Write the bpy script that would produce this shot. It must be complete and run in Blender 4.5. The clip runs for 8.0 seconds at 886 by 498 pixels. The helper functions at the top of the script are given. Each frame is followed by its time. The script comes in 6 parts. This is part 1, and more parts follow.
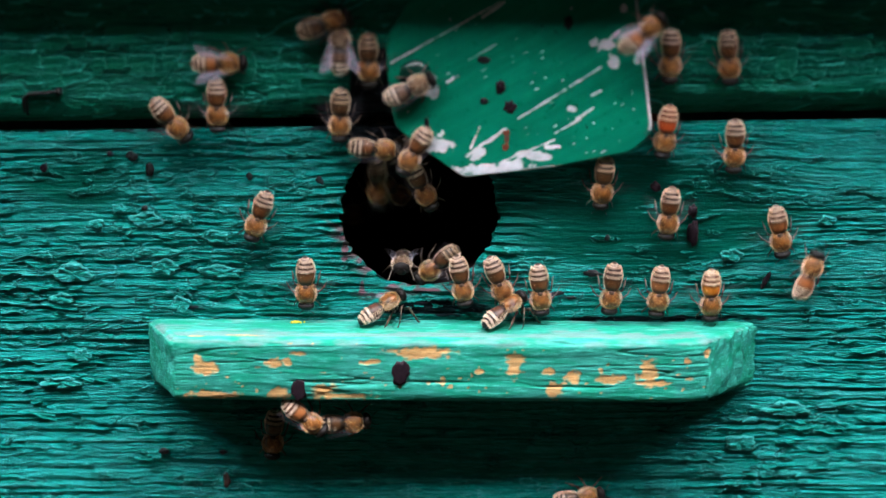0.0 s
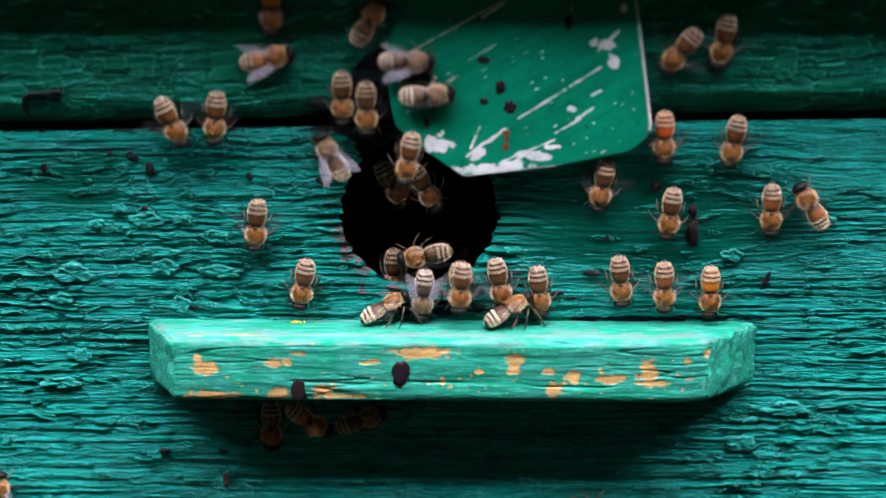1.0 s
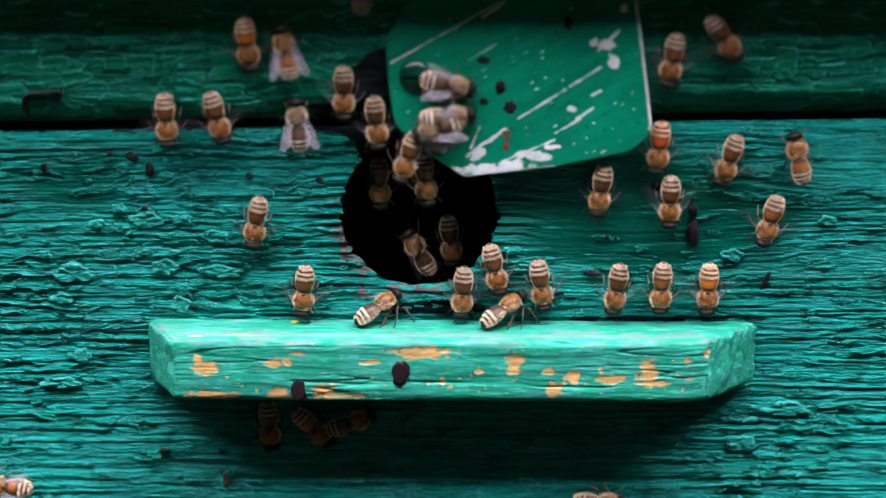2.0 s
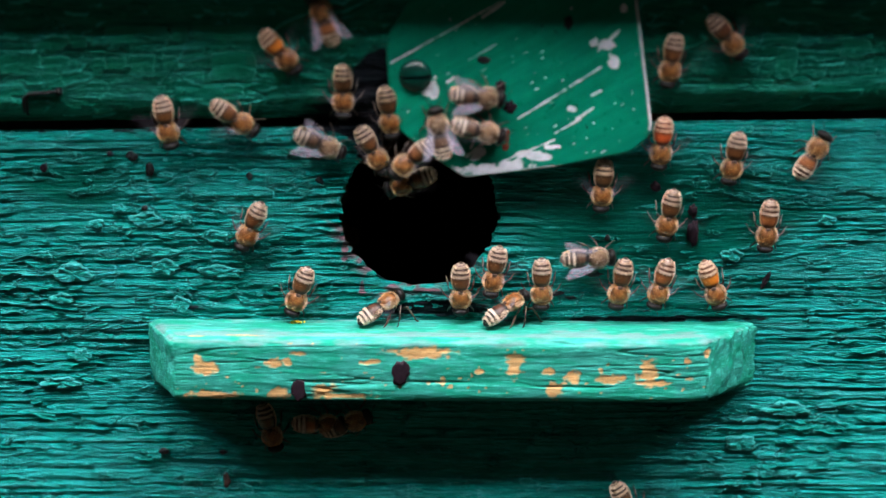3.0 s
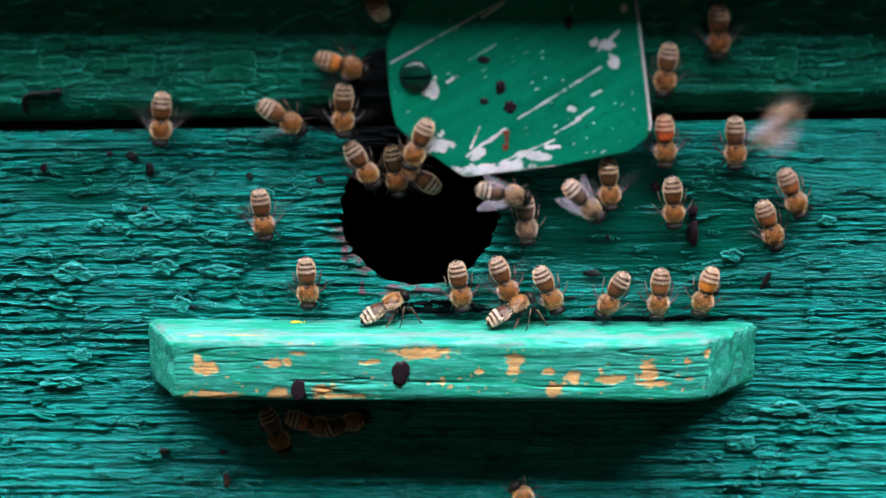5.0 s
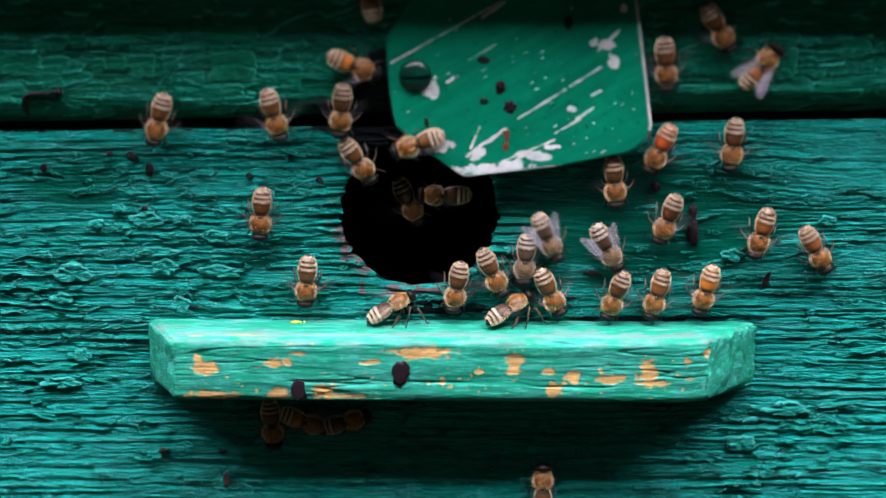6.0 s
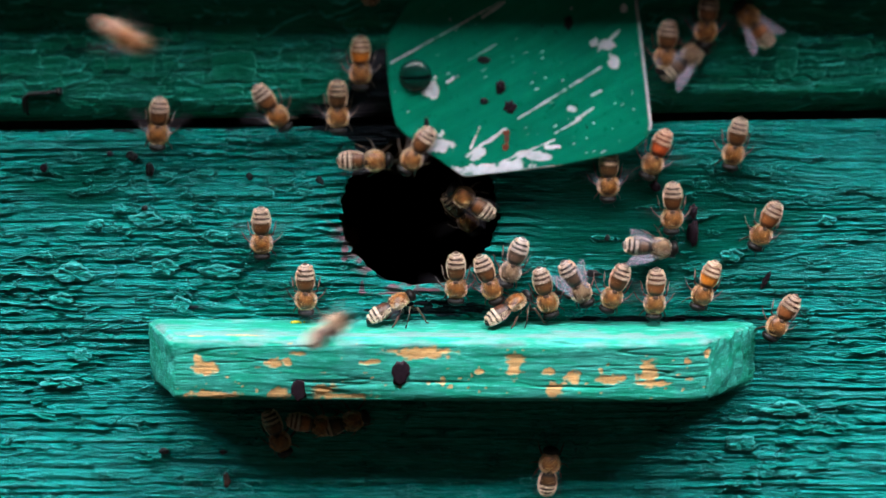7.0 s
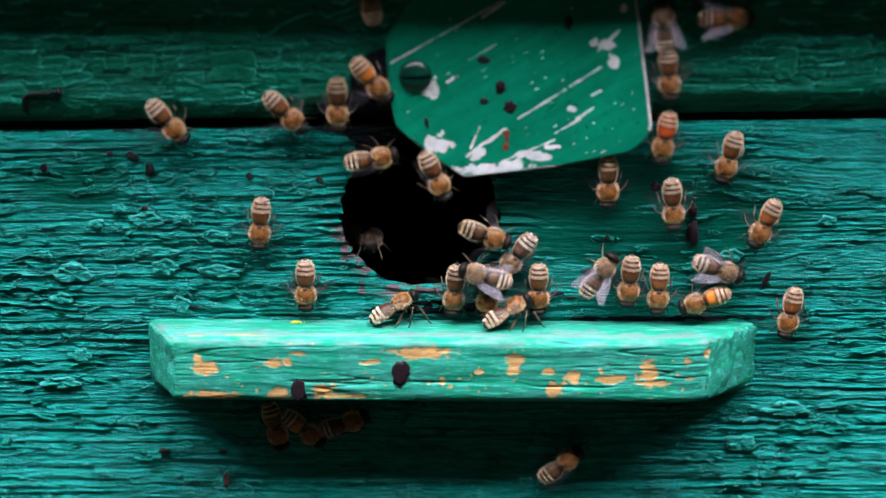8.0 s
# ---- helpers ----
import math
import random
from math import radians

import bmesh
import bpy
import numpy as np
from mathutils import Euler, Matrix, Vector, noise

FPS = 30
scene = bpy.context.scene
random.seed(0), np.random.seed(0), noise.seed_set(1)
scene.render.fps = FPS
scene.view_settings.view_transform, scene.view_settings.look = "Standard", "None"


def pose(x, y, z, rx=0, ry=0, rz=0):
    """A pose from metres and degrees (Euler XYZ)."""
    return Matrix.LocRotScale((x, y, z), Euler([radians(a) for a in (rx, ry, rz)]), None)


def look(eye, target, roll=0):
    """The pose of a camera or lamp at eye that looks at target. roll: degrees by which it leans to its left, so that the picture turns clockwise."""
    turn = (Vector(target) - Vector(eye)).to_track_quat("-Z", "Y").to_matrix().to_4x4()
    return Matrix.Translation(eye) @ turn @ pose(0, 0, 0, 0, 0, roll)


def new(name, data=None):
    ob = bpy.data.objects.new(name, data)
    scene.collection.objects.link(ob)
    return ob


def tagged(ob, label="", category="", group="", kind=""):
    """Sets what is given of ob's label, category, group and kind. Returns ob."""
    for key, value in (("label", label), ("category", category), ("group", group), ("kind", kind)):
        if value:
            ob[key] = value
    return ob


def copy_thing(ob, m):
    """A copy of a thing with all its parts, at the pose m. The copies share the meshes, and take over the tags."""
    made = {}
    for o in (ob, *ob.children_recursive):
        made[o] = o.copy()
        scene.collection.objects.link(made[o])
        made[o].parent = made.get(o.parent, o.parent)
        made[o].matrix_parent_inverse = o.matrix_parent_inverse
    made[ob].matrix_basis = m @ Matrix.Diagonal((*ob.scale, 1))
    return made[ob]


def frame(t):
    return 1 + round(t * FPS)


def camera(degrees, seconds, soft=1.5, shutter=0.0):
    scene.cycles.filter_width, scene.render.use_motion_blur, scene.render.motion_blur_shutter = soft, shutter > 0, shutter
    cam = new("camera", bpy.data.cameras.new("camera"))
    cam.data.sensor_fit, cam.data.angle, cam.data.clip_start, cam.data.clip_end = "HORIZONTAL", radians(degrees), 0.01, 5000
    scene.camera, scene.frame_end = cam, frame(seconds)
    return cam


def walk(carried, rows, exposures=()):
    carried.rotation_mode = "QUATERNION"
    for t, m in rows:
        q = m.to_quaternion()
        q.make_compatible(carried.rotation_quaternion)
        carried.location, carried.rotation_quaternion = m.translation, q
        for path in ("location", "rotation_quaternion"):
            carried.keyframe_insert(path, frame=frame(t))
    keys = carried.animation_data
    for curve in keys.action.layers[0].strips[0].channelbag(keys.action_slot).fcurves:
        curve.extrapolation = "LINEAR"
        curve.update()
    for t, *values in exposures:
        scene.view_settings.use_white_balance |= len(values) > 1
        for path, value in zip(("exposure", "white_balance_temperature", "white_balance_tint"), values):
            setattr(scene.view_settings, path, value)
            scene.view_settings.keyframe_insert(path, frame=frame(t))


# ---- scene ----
MM = 0.001

# ---- camera: stands still on a tripod, looking slightly down at the hive front ----
cam = camera(22.0, 8.0, soft=1.3, shutter=0.8)
cam.data.dof.use_dof = True
cam.data.dof.focus_distance = 0.5490
cam.data.dof.aperture_fstop = 4.6
STAND = look((0.0, -0.5178, 0.1683), (0.0, 0.0, 0.0))
walk(cam, [(0.0, STAND), (8.0, STAND)], exposures=[(0.0, 4.55), (8.0, 4.55)])

# ---- light: bright overcast sky, softened sun high in front of the hive ----
world = bpy.data.worlds.new("overcast_sky")
scene.world = world
world.use_nodes = True
wn = world.node_tree.nodes
sky = wn.new("ShaderNodeTexSky")
sky.sky_type = "NISHITA"
sky.sun_disc = False
sky.sun_elevation = radians(69.9)
sky.sun_rotation = radians(170)
sky.air_density = 1.2
sky.dust_density = 3.0
wn["Background"].inputs["Strength"].default_value = 0.0008
world.node_tree.links.new(sky.outputs["Color"], wn["Background"].inputs["Color"])
sun_data = bpy.data.lights.new("sun", "SUN")
sun_data.energy = 2.0
sun_data.angle = radians(84)
sun_data.color = (0.95, 0.94, 1.0)
sun = new("sun", sun_data)
sun.matrix_world = look((0.0, -0.44, 1.2), (0.0, 0.0, 0.0))


# ---- materials ----
class Nodes:
    """Short hand for a node material."""

    def __init__(self, name):
        self.mat = bpy.data.materials.new(name)
        self.mat.use_nodes = True
        self.tree = self.mat.node_tree
        self.bsdf = self.tree.nodes["Principled BSDF"]
        self.out = self.tree.nodes["Material Output"]

    def add(self, kind, **inputs):
        node = self.tree.nodes.new(kind)
        for key, value in inputs.items():
            self.feed(node, key, value)
        return node

    def feed(self, node, key, value):
        socket = node.inputs[key]
        if isinstance(value, bpy.types.NodeSocket):
            self.tree.links.new(value, socket)
        else:
            socket.default_value = value

    def set(self, **inputs):
        for key, value in inputs.items():
            self.feed(self.bsdf, key.replace("_", " "), value)

    def coords(self, scale=(1, 1, 1), where="Object"):
        tex = self.add("ShaderNodeTexCoord")
        return self.add("ShaderNodeMapping", Vector=tex.outputs[where], Scale=scale).outputs["Vector"]

    def noise(self, vec, scale, detail=4.0, rough=0.55):
        return self.add("ShaderNodeTexNoise", Vector=vec, Scale=scale, Detail=detail, Roughness=rough).outputs["Fac"]

    def ramp(self, fac, *stops):
        node = self.add("ShaderNodeValToRGB", Fac=fac)
        elements = node.color_ramp.elements
        while len(elements) < len(stops):
            elements.new(0.5)
        for e, (at, colour) in zip(elements, stops):
            e.position, e.color = at, (*colour, 1) if len(colour) == 3 else colour
        return node.outputs["Color"]

    def grey(self, fac, *stops):
        return self.ramp(fac, *[(a, (v, v, v)) for a, v in stops])

    def mix(self, fac, a, b, blend="MIX"):
        node = self.tree.nodes.new("ShaderNodeMix")
        node.data_type, node.blend_type = "RGBA", blend
        for i, value in ((0, fac), (6, a), (7, b)):
            if isinstance(value, bpy.types.NodeSocket):
                self.tree.links.new(value, node.inputs[i])
            else:
                node.inputs[i].default_value = (*value, 1) if isinstance(value, tuple) else value
        return node.outputs[2]

    def attr(self, name):
        node = self.add("ShaderNodeAttribute")
        node.attribute_name = name
        return node.outputs["Fac"]

    def bump(self, height, strength, distance):
        self.feed(self.bsdf, "Normal", self.add("ShaderNodeBump", Height=height, Strength=strength, Distance=distance).outputs["Normal"])


def painted_wood(name, green_a, green_b, under, chalked, gloss=0.42, mottle=0.0, fresh=(0.0005, 0.056, 0.034), relief=0.0011, streak=0.55):
    """Weathered green oil paint over grained wood; attributes mark where it has come off (bare), chalked, was repainted
    (newer) or is soiled; those for chalking and soiling also hold painted glints and shade.
    """
    n = Nodes(name)
    grain = n.noise(n.coords((22, 420, 420)), 1.0, 6, 0.65)
    fine = n.noise(n.coords((150, 2300, 2300)), 1.0, 5, 0.65)
    blot = n.noise(n.coords((35, 70, 70)), 1.0, 4, 0.6)
    green = n.mix(n.grey(blot, (0.34, 0), (0.66, 1)), green_a, green_b)
    green = n.mix(n.grey(grain, (0.36, streak), (0.56, 0)), green, tuple(c * 0.35 for c in green_a))
    patch = n.noise(n.coords((110, 260, 260)), 1.0, 5, 0.6)
    green = n.mix(n.grey(patch, (0.44, 0), (0.58, mottle)), green, (0.006, 0.22, 0.125))
    # chalky streaks, which also stand in for small cyan glints
    chalk_glint = n.grey(n.noise(n.coords((170, 1100, 1100)), 1.0, 6, 0.7), (0.51, 0), (0.66, 0.8))
    green = n.mix(chalk_glint, green, tuple(min(1, c * 1.75) for c in green_b))
    coat = n.mix(n.grey(grain, (0.4, 0), (0.6, 1)), fresh, tuple(c * 1.25 for c in fresh))
    green = n.mix(n.attr("newer"), green, coat)
    bare = n.mix(n.grey(n.noise(n.coords((90, 900, 900)), 1.0, 5, 0.7), (0.35, 0), (0.65, 1)), under, tuple(c * 0.5 for c in under))
    colour = n.mix(n.attr("worn_glint"), green, n.mix(n.grey(fine, (0.35, 0), (0.65, 1)), chalked, tuple(c * 0.6 for c in chalked)))
    colour = n.mix(n.attr("bare"), colour, bare)
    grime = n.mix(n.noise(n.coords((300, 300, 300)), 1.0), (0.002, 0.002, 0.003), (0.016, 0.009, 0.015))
    colour = n.mix(n.attr("dirt_shade"), colour, grime)
    rough = n.grey(fine, (0.3, gloss - 0.1), (0.7, gloss + 0.2))
    n.set(Base_Color=colour, Roughness=n.mix(n.attr("dirt_shade"), n.mix(n.attr("bare"), rough, (0.8, 0.8, 0.8)), (0.75, 0.75, 0.75)), Specular_IOR_Level=n.mix(n.attr("dirt_shade"), n.mix(n.attr("newer"), (0.9, 0.9, 0.9), (0.4, 0.4, 0.4)), (0.15, 0.15, 0.15)), Specular_Tint=(0.12, 1.0, 1.0, 1))
    grit = n.noise(n.coords((330, 1600, 1600)), 1.0, 4, 0.6)
    n.bump(n.mix(0.5, n.mix(0.5, grain, fine), grit), n.grey(n.attr("newer"), (0.0, 1.0), (1.0, 0.35)), relief)
    return n.mat


GREEN_A, GREEN_B = (0.0014, 0.148, 0.116), (0.0028, 0.232, 0.194)
WALL_PAINT = painted_wood("weathered_green_paint", GREEN_A, GREEN_B, (0.22, 0.06, 0.085), (0.055, 0.43, 0.39), 0.17, relief=0.0022)
FLAKE_PAINT = painted_wood("lifted_green_paint", (0.002, 0.150, 0.112), (0.004, 0.235, 0.185), (0.22, 0.06, 0.085), (0.06, 0.42, 0.385), 0.30, relief=0.0015)
# upper plank's green, darkened further to carry eave shade in its colour
UPPER_PAINT = painted_wood("eave_shaded_green_paint", (0.0008, 0.078, 0.037), (0.0015, 0.130, 0.061), (0.22, 0.06, 0.085), (0.04, 0.50, 0.38), 0.30, 0.0, (0.001, 0.118, 0.072))
COAT_PAINT = painted_wood("newer_green_coat", (0.001, 0.110, 0.053), (0.002, 0.150, 0.072), (0.22, 0.06, 0.085), (0.05, 0.52, 0.40), 0.34, relief=0.0006, streak=0.3)
BOARD_PAINT = painted_wood("board_green_paint", (0.016, 0.205, 0.143), (0.040, 0.285, 0.222), (0.70, 0.37, 0.12), (0.21, 0.27, 0.27), 0.65, 0.95, relief=0.0006, streak=0.25)


def metal_paint():
    n = Nodes("scratched_green_metal")
    fine = n.noise(n.coords((500, 500, 500)), 1.0, 5)
    tex = n.add("ShaderNodeTexCoord")
    lay = n.add("ShaderNodeMapping", Vector=tex.outputs["Object"], Rotation=(0, radians(29), 0), Scale=(45, 45, 45))
    lay = n.add("ShaderNodeMapping", Vector=lay.outputs["Vector"], Scale=(0.9, 1, 9))
    streak = n.noise(lay.outputs["Vector"], 1.0, 5, 0.65)
    cloud = n.noise(n.coords((55, 55, 55)), 1.0, 4)
    green = n.mix(n.grey(streak, (0.3, 0), (0.7, 1)), (0.001, 0.160, 0.090), (0.002, 0.260, 0.152))
    green = n.mix(n.grey(cloud, (0.4, 0.4), (0.6, 0)), green, (0.001, 0.092, 0.055))
    pepper = n.grey(n.noise(n.coords((700, 700, 700)), 1.0, 2), (0.70, 0), (0.74, 0.8))
    green = n.mix(pepper, green, (0.006, 0.02, 0.016))
    zinc = n.mix(n.grey(n.noise(n.coords((260, 260, 260)), 1.0, 6, 0.7), (0.35, 0), (0.65, 1)), (0.74, 0.73, 0.78), (0.46, 0.48, 0.51))
    scratch = n.attr("bare")
    colour = n.mix(scratch, green, zinc)
    colour = n.mix(n.attr("dirt_shade"), colour, (0.10, 0.03, 0.025))
    n.set(Base_Color=colour, Roughness=n.grey(fine, (0.3, 0.26), (0.7, 0.4)), Specular_Tint=(0.25, 1.0, 0.9, 1))
    n.bump(fine, 0.12, 0.0003)
    return n.mat


def plain(name, a, b, rough=0.6, scale=400, bump=0.3, metallic=0.0, gloss=0.5):
    n = Nodes(name)
    f = n.noise(n.coords((scale, scale, scale)), 1.0, 5)
    n.set(Base_Color=n.mix(n.grey(f, (0.3, 0), (0.7, 1)), a, b), Roughness=rough, Metallic=metallic, Specular_IOR_Level=gloss)
    n.bump(f, bump, 0.0003)
    return n.mat


METAL_PAINT = metal_paint()
SCREW_PAINT = plain("screw_green", (0.001, 0.028, 0.020), (0.002, 0.048, 0.034), 0.22, 300, 0.2)
RAW_WOOD = plain("old_wood", (0.06, 0.035, 0.02), (0.12, 0.075, 0.045), 0.85, 250)
# dark wood for the added fence, so that it bounces little light
BLOCKER_WOOD = plain("blocker_wood", (0.010, 0.008, 0.006), (0.028, 0.022, 0.016), 0.9, 60, gloss=0.2)
PROPOLIS = plain("propolis", (0.005, 0.002, 0.005), (0.016, 0.006, 0.011), 0.7, 700, 0.4, gloss=0.2)
BLACK_DIRT = plain("black_dirt", (0.003, 0.004, 0.005), (0.011, 0.013, 0.014), 0.6, 700, 0.6, gloss=0.3)
SLOT_SHADE = plain("slot_shade", (0.001, 0.002, 0.002), (0.003, 0.004, 0.004), 0.95, 700, 0.2)
POLLEN = plain("pollen", (0.75, 0.55, 0.03), (0.85, 0.66, 0.06), 0.8, 900)
RED_RUST = plain("red_rust", (0.07, 0.02, 0.012), (0.20, 0.06, 0.035), 0.85, 600, gloss=0.15)
RUST = plain("rust", (0.018, 0.011, 0.009), (0.06, 0.028, 0.018), 0.75, 600)


# ---- numeric relief ----
def lattice(ix, iy, seed):
    h = (ix.astype(np.int64) * 374761393 + iy.astype(np.int64) * 668265263 + seed * 1442695041) & 0x7FFFFFFF
    h = ((h ^ (h >> 13)) * 1274126177) & 0x7FFFFFFF
    return ((h ^ (h >> 16)) & 0xFFFFF) / 0xFFFFF


def value_noise(x, y, seed=0):
    """Smooth noise from 0 to 1."""
    x, y = np.asarray(x, float), np.asarray(y, float)
    ix, iy = np.floor(x), np.floor(y)
    fx, fy = x - ix, y - iy
    fx, fy = fx * fx * (3 - 2 * fx), fy * fy * (3 - 2 * fy)
    a, b = lattice(ix, iy, seed), lattice(ix + 1, iy, seed)
    c, d = lattice(ix, iy + 1, seed), lattice(ix + 1, iy + 1, seed)
    return (a * (1 - fx) + b * fx) * (1 - fy) + (c * (1 - fx) + d * fx) * fy


def layered(x, y, seed=0, octaves=3):
    total, weight, amp = 0.0, 0.0, 1.0
    for k in range(octaves):
        total = total + amp * value_noise(x * 2 ** k, y * 2 ** k, seed + 17 * k)
        weight, amp = weight + amp, amp * 0.5
    return total / weight


def step(lo, hi, v):
    t = np.clip((v - lo) / (hi - lo), 0, 1)
    return t * t * (3 - 2 * t)


def blob(x, y, cx, cy, rx, ry):
    return np.exp(-((x - cx) / rx) ** 2 - ((y - cy) / ry) ** 2)


HOLE_X, HOLE_Z, HOLE_R = -5.6, 9.3, 18.6


def cells(x, z, seed):
    """Irregular cells of about unit size: the distance to the nearest joint and a number from 0 to 1 for each cell."""
    x, z = np.asarray(x, float), np.asarray(z, float)
    ix, iz = np.floor(x), np.floor(z)
    near, second, who = np.full(x.shape, 9.0), np.full(x.shape, 9.0), np.zeros(x.shape)
    for dx in (-1, 0, 1):
        for dz in (-1, 0, 1):
            cx, cz = ix + dx, iz + dz
            d = np.hypot(cx + 0.15 + 0.7 * lattice(cx, cz, seed) - x, cz + 0.15 + 0.7 * lattice(cx, cz, seed + 1) - z)
            closer = d < near
            second = np.where(closer, near, np.minimum(second, d))
            who = np.where(closer, lattice(cx, cz, seed + 2), who)
            near = np.minimum(near, d)
    return second - near, who


def wood_relief(x, z, seed, flaky, deep=1.0):
    """Height in mm of painted, weathered wood with horizontal grain, its chalked edges with painted ridge glints, and
    its open cracks; x, z in mm.
    """
    warp = 2.6 * (layered(x / 70, z / 22, seed + 1) - 0.5) + 0.4 * (layered(x / 18, z / 8, seed + 2) - 0.5)
    warp = warp + 5.0 * blob(x, z, 100, 9, 32, 13) * np.sign(z - 9) * np.minimum(np.abs(z - 9) / 7, 1)
    g = z + warp
    ring = layered(x / 60, g / 2.7, seed + 4, 2)
    grain = layered(x / 48, g / 0.95, seed + 3, 3)
    broken = step(0.5, 0.66, layered(x / 16, g / 7, seed + 10, 2) + 1.1 * flaky)
    fine = 0.8 * layered(x / 17, g / 0.42, seed + 5, 2) + (0.2 + 0.6 * broken) * layered(x / 2.6, g / 0.75, seed + 9, 2)
    h = deep * (0.16 * step(0.25, 0.75, ring) + 0.36 * step(0.25, 0.75, grain) + 0.31 * fine)
    # scales of old paint that overlap downwards like slates
    scale = g / 2.0 + 0.9 * layered(x / 9, g / 3, seed + 12, 3) + 0.14 * layered(x / 1.4, g / 1.2, seed + 13, 2)
    lap = 1 - (scale - np.floor(scale))
    slated = step(0.58, 0.70, layered(x / 12, z / 5, seed + 14, 2) + 0.8 * flaky)
    h += deep * 0.42 * lap ** 2 * slated
    # long cracks along the grain
    seam = layered(x / 40, g / 1.9, seed + 6, 2)
    crack = (1 - step(0.0, 0.022, np.abs(seam - 0.5))) * step(0.48, 0.66, layered(x / 30, z / 7, seed + 7))
    h -= deep * 0.65 * crack
    # plates of paint that curl up at their rims
    wob = layered(x / 1.6, g / 0.8, seed + 21, 2) - 0.5
    joint, who = cells(x / 4.6 + 0.5 * wob, g / 1.75 + 0.5 * wob, seed + 30)
    field = step(0.545, 0.565, layered(x / 8, g / 2.6, seed + 8, 3) + flaky)
    plate = field * step(0.05, 0.16, joint) * (who > 0.22)
    rim = np.exp(-((joint - 0.1) / 0.16) ** 2)
    h += plate * (0.10 + 0.24 * who + (0.10 + 0.22 * who) * rim)
    gap = field * (1 - step(0.03, 0.14, joint))
    h -= 0.10 * gap
    # pale lines on the ridge tops: glints put into the wear colour
    ridge_glint = 0.5 * step(0.58, 0.70, grain) * step(0.48, 0.62, layered(x / 5, g / 0.6, seed + 15, 2)) * deep
    edge = np.maximum(np.maximum(plate * rim, ridge_glint), step(0.86, 0.97, lap) * 0.55 * slated)
    return h, edge, np.maximum(gap, 0.6 * crack)


def attribute(me, name, values):
    me.attributes.new(name, "FLOAT", "POINT").data.foreach_set("value", np.ascontiguousarray(values, dtype=np.float32))


def sheet(name, points, quads, mats, smooth=True):
    """A mesh object data from numpy points (metres) and quads."""
    me = bpy.data.meshes.new(name)
    points, quads = np.asarray(points, np.float32), np.asarray(quads, np.int32)
    me.vertices.add(len(points))
    me.vertices.foreach_set("co", points.ravel())
    me.loops.add(quads.size)
    me.loops.foreach_set("vertex_index", quads.ravel())
    me.polygons.add(len(quads))
    me.polygons.foreach_set("loop_start", np.arange(0, quads.size, 4, dtype=np.int32))
    me.polygons.foreach_set("loop_total", np.full(len(quads), 4, dtype=np.int32))
    me.polygons.foreach_set("use_smooth", np.full(len(quads), smooth))
    me.update(calc_edges=True)
    me.materials.append(mats)
    return me


def grid_quads(rows, cols, wrap=False):
    i = np.arange(rows * cols).reshape(rows, cols)
    if wrap:
        i = np.concatenate([i, i[:, :1]], 1)
    return np.stack([i[:-1, :-1], i[:-1, 1:], i[1:, 1:], i[1:, :-1]], -1).reshape(-1, 4)


def spaced(lo, hi, fine_lo, fine_hi, fine, coarse):
    """Coordinates from lo to hi, close together between fine_lo and fine_hi."""
    return np.concatenate([np.arange(lo, fine_lo, coarse), np.arange(fine_lo, fine_hi, fine), np.arange(fine_hi, hi + 0.01, coarse)])


def part(name, bm, material, parent, label="", smooth=True):
    """Links a bmesh, or a finished mesh, as one mesh object under a thing."""
    if isinstance(bm, bmesh.types.BMesh):
        me = bpy.data.meshes.new(name)
        bm.to_mesh(me)
        bm.free()
        me.polygons.foreach_set("use_smooth", np.full(len(me.polygons), smooth))
        me.materials.append(material)
    else:
        me = bm
    ob = new(name, me)
    ob.parent = parent
    return tagged(ob, label) if label else ob


def thing(name, label, category, m=None, group="", kind=""):
    ob = new(name)
    ob.empty_display_size = 0.004
    ob.matrix_basis = m or Matrix()
    return tagged(ob, label, category, group, kind)


# ---- the hive front ----
hive = thing("beehive", "wooden beehive front of weathered peeling green boards", "beehive", kind="structure")

SEAM = 30.6


def fresh_zone(X, Z):
    """Smoother, darker green on the lower plank: where it was painted again later, and below the landing board."""
    zone = blob(X, Z, 50, 7, 44, 19) + 0.75 * blob(X, Z, -88, 14, 24, 15) + 0.5 * blob(X, Z, -30, 24, 30, 5) + 0.45 * blob(X, Z, -10, -55, 60, 14)
    return step(0.3, 0.75, zone + 0.55 * (layered(X / 16, Z / 3, 95, 3) - 0.5))


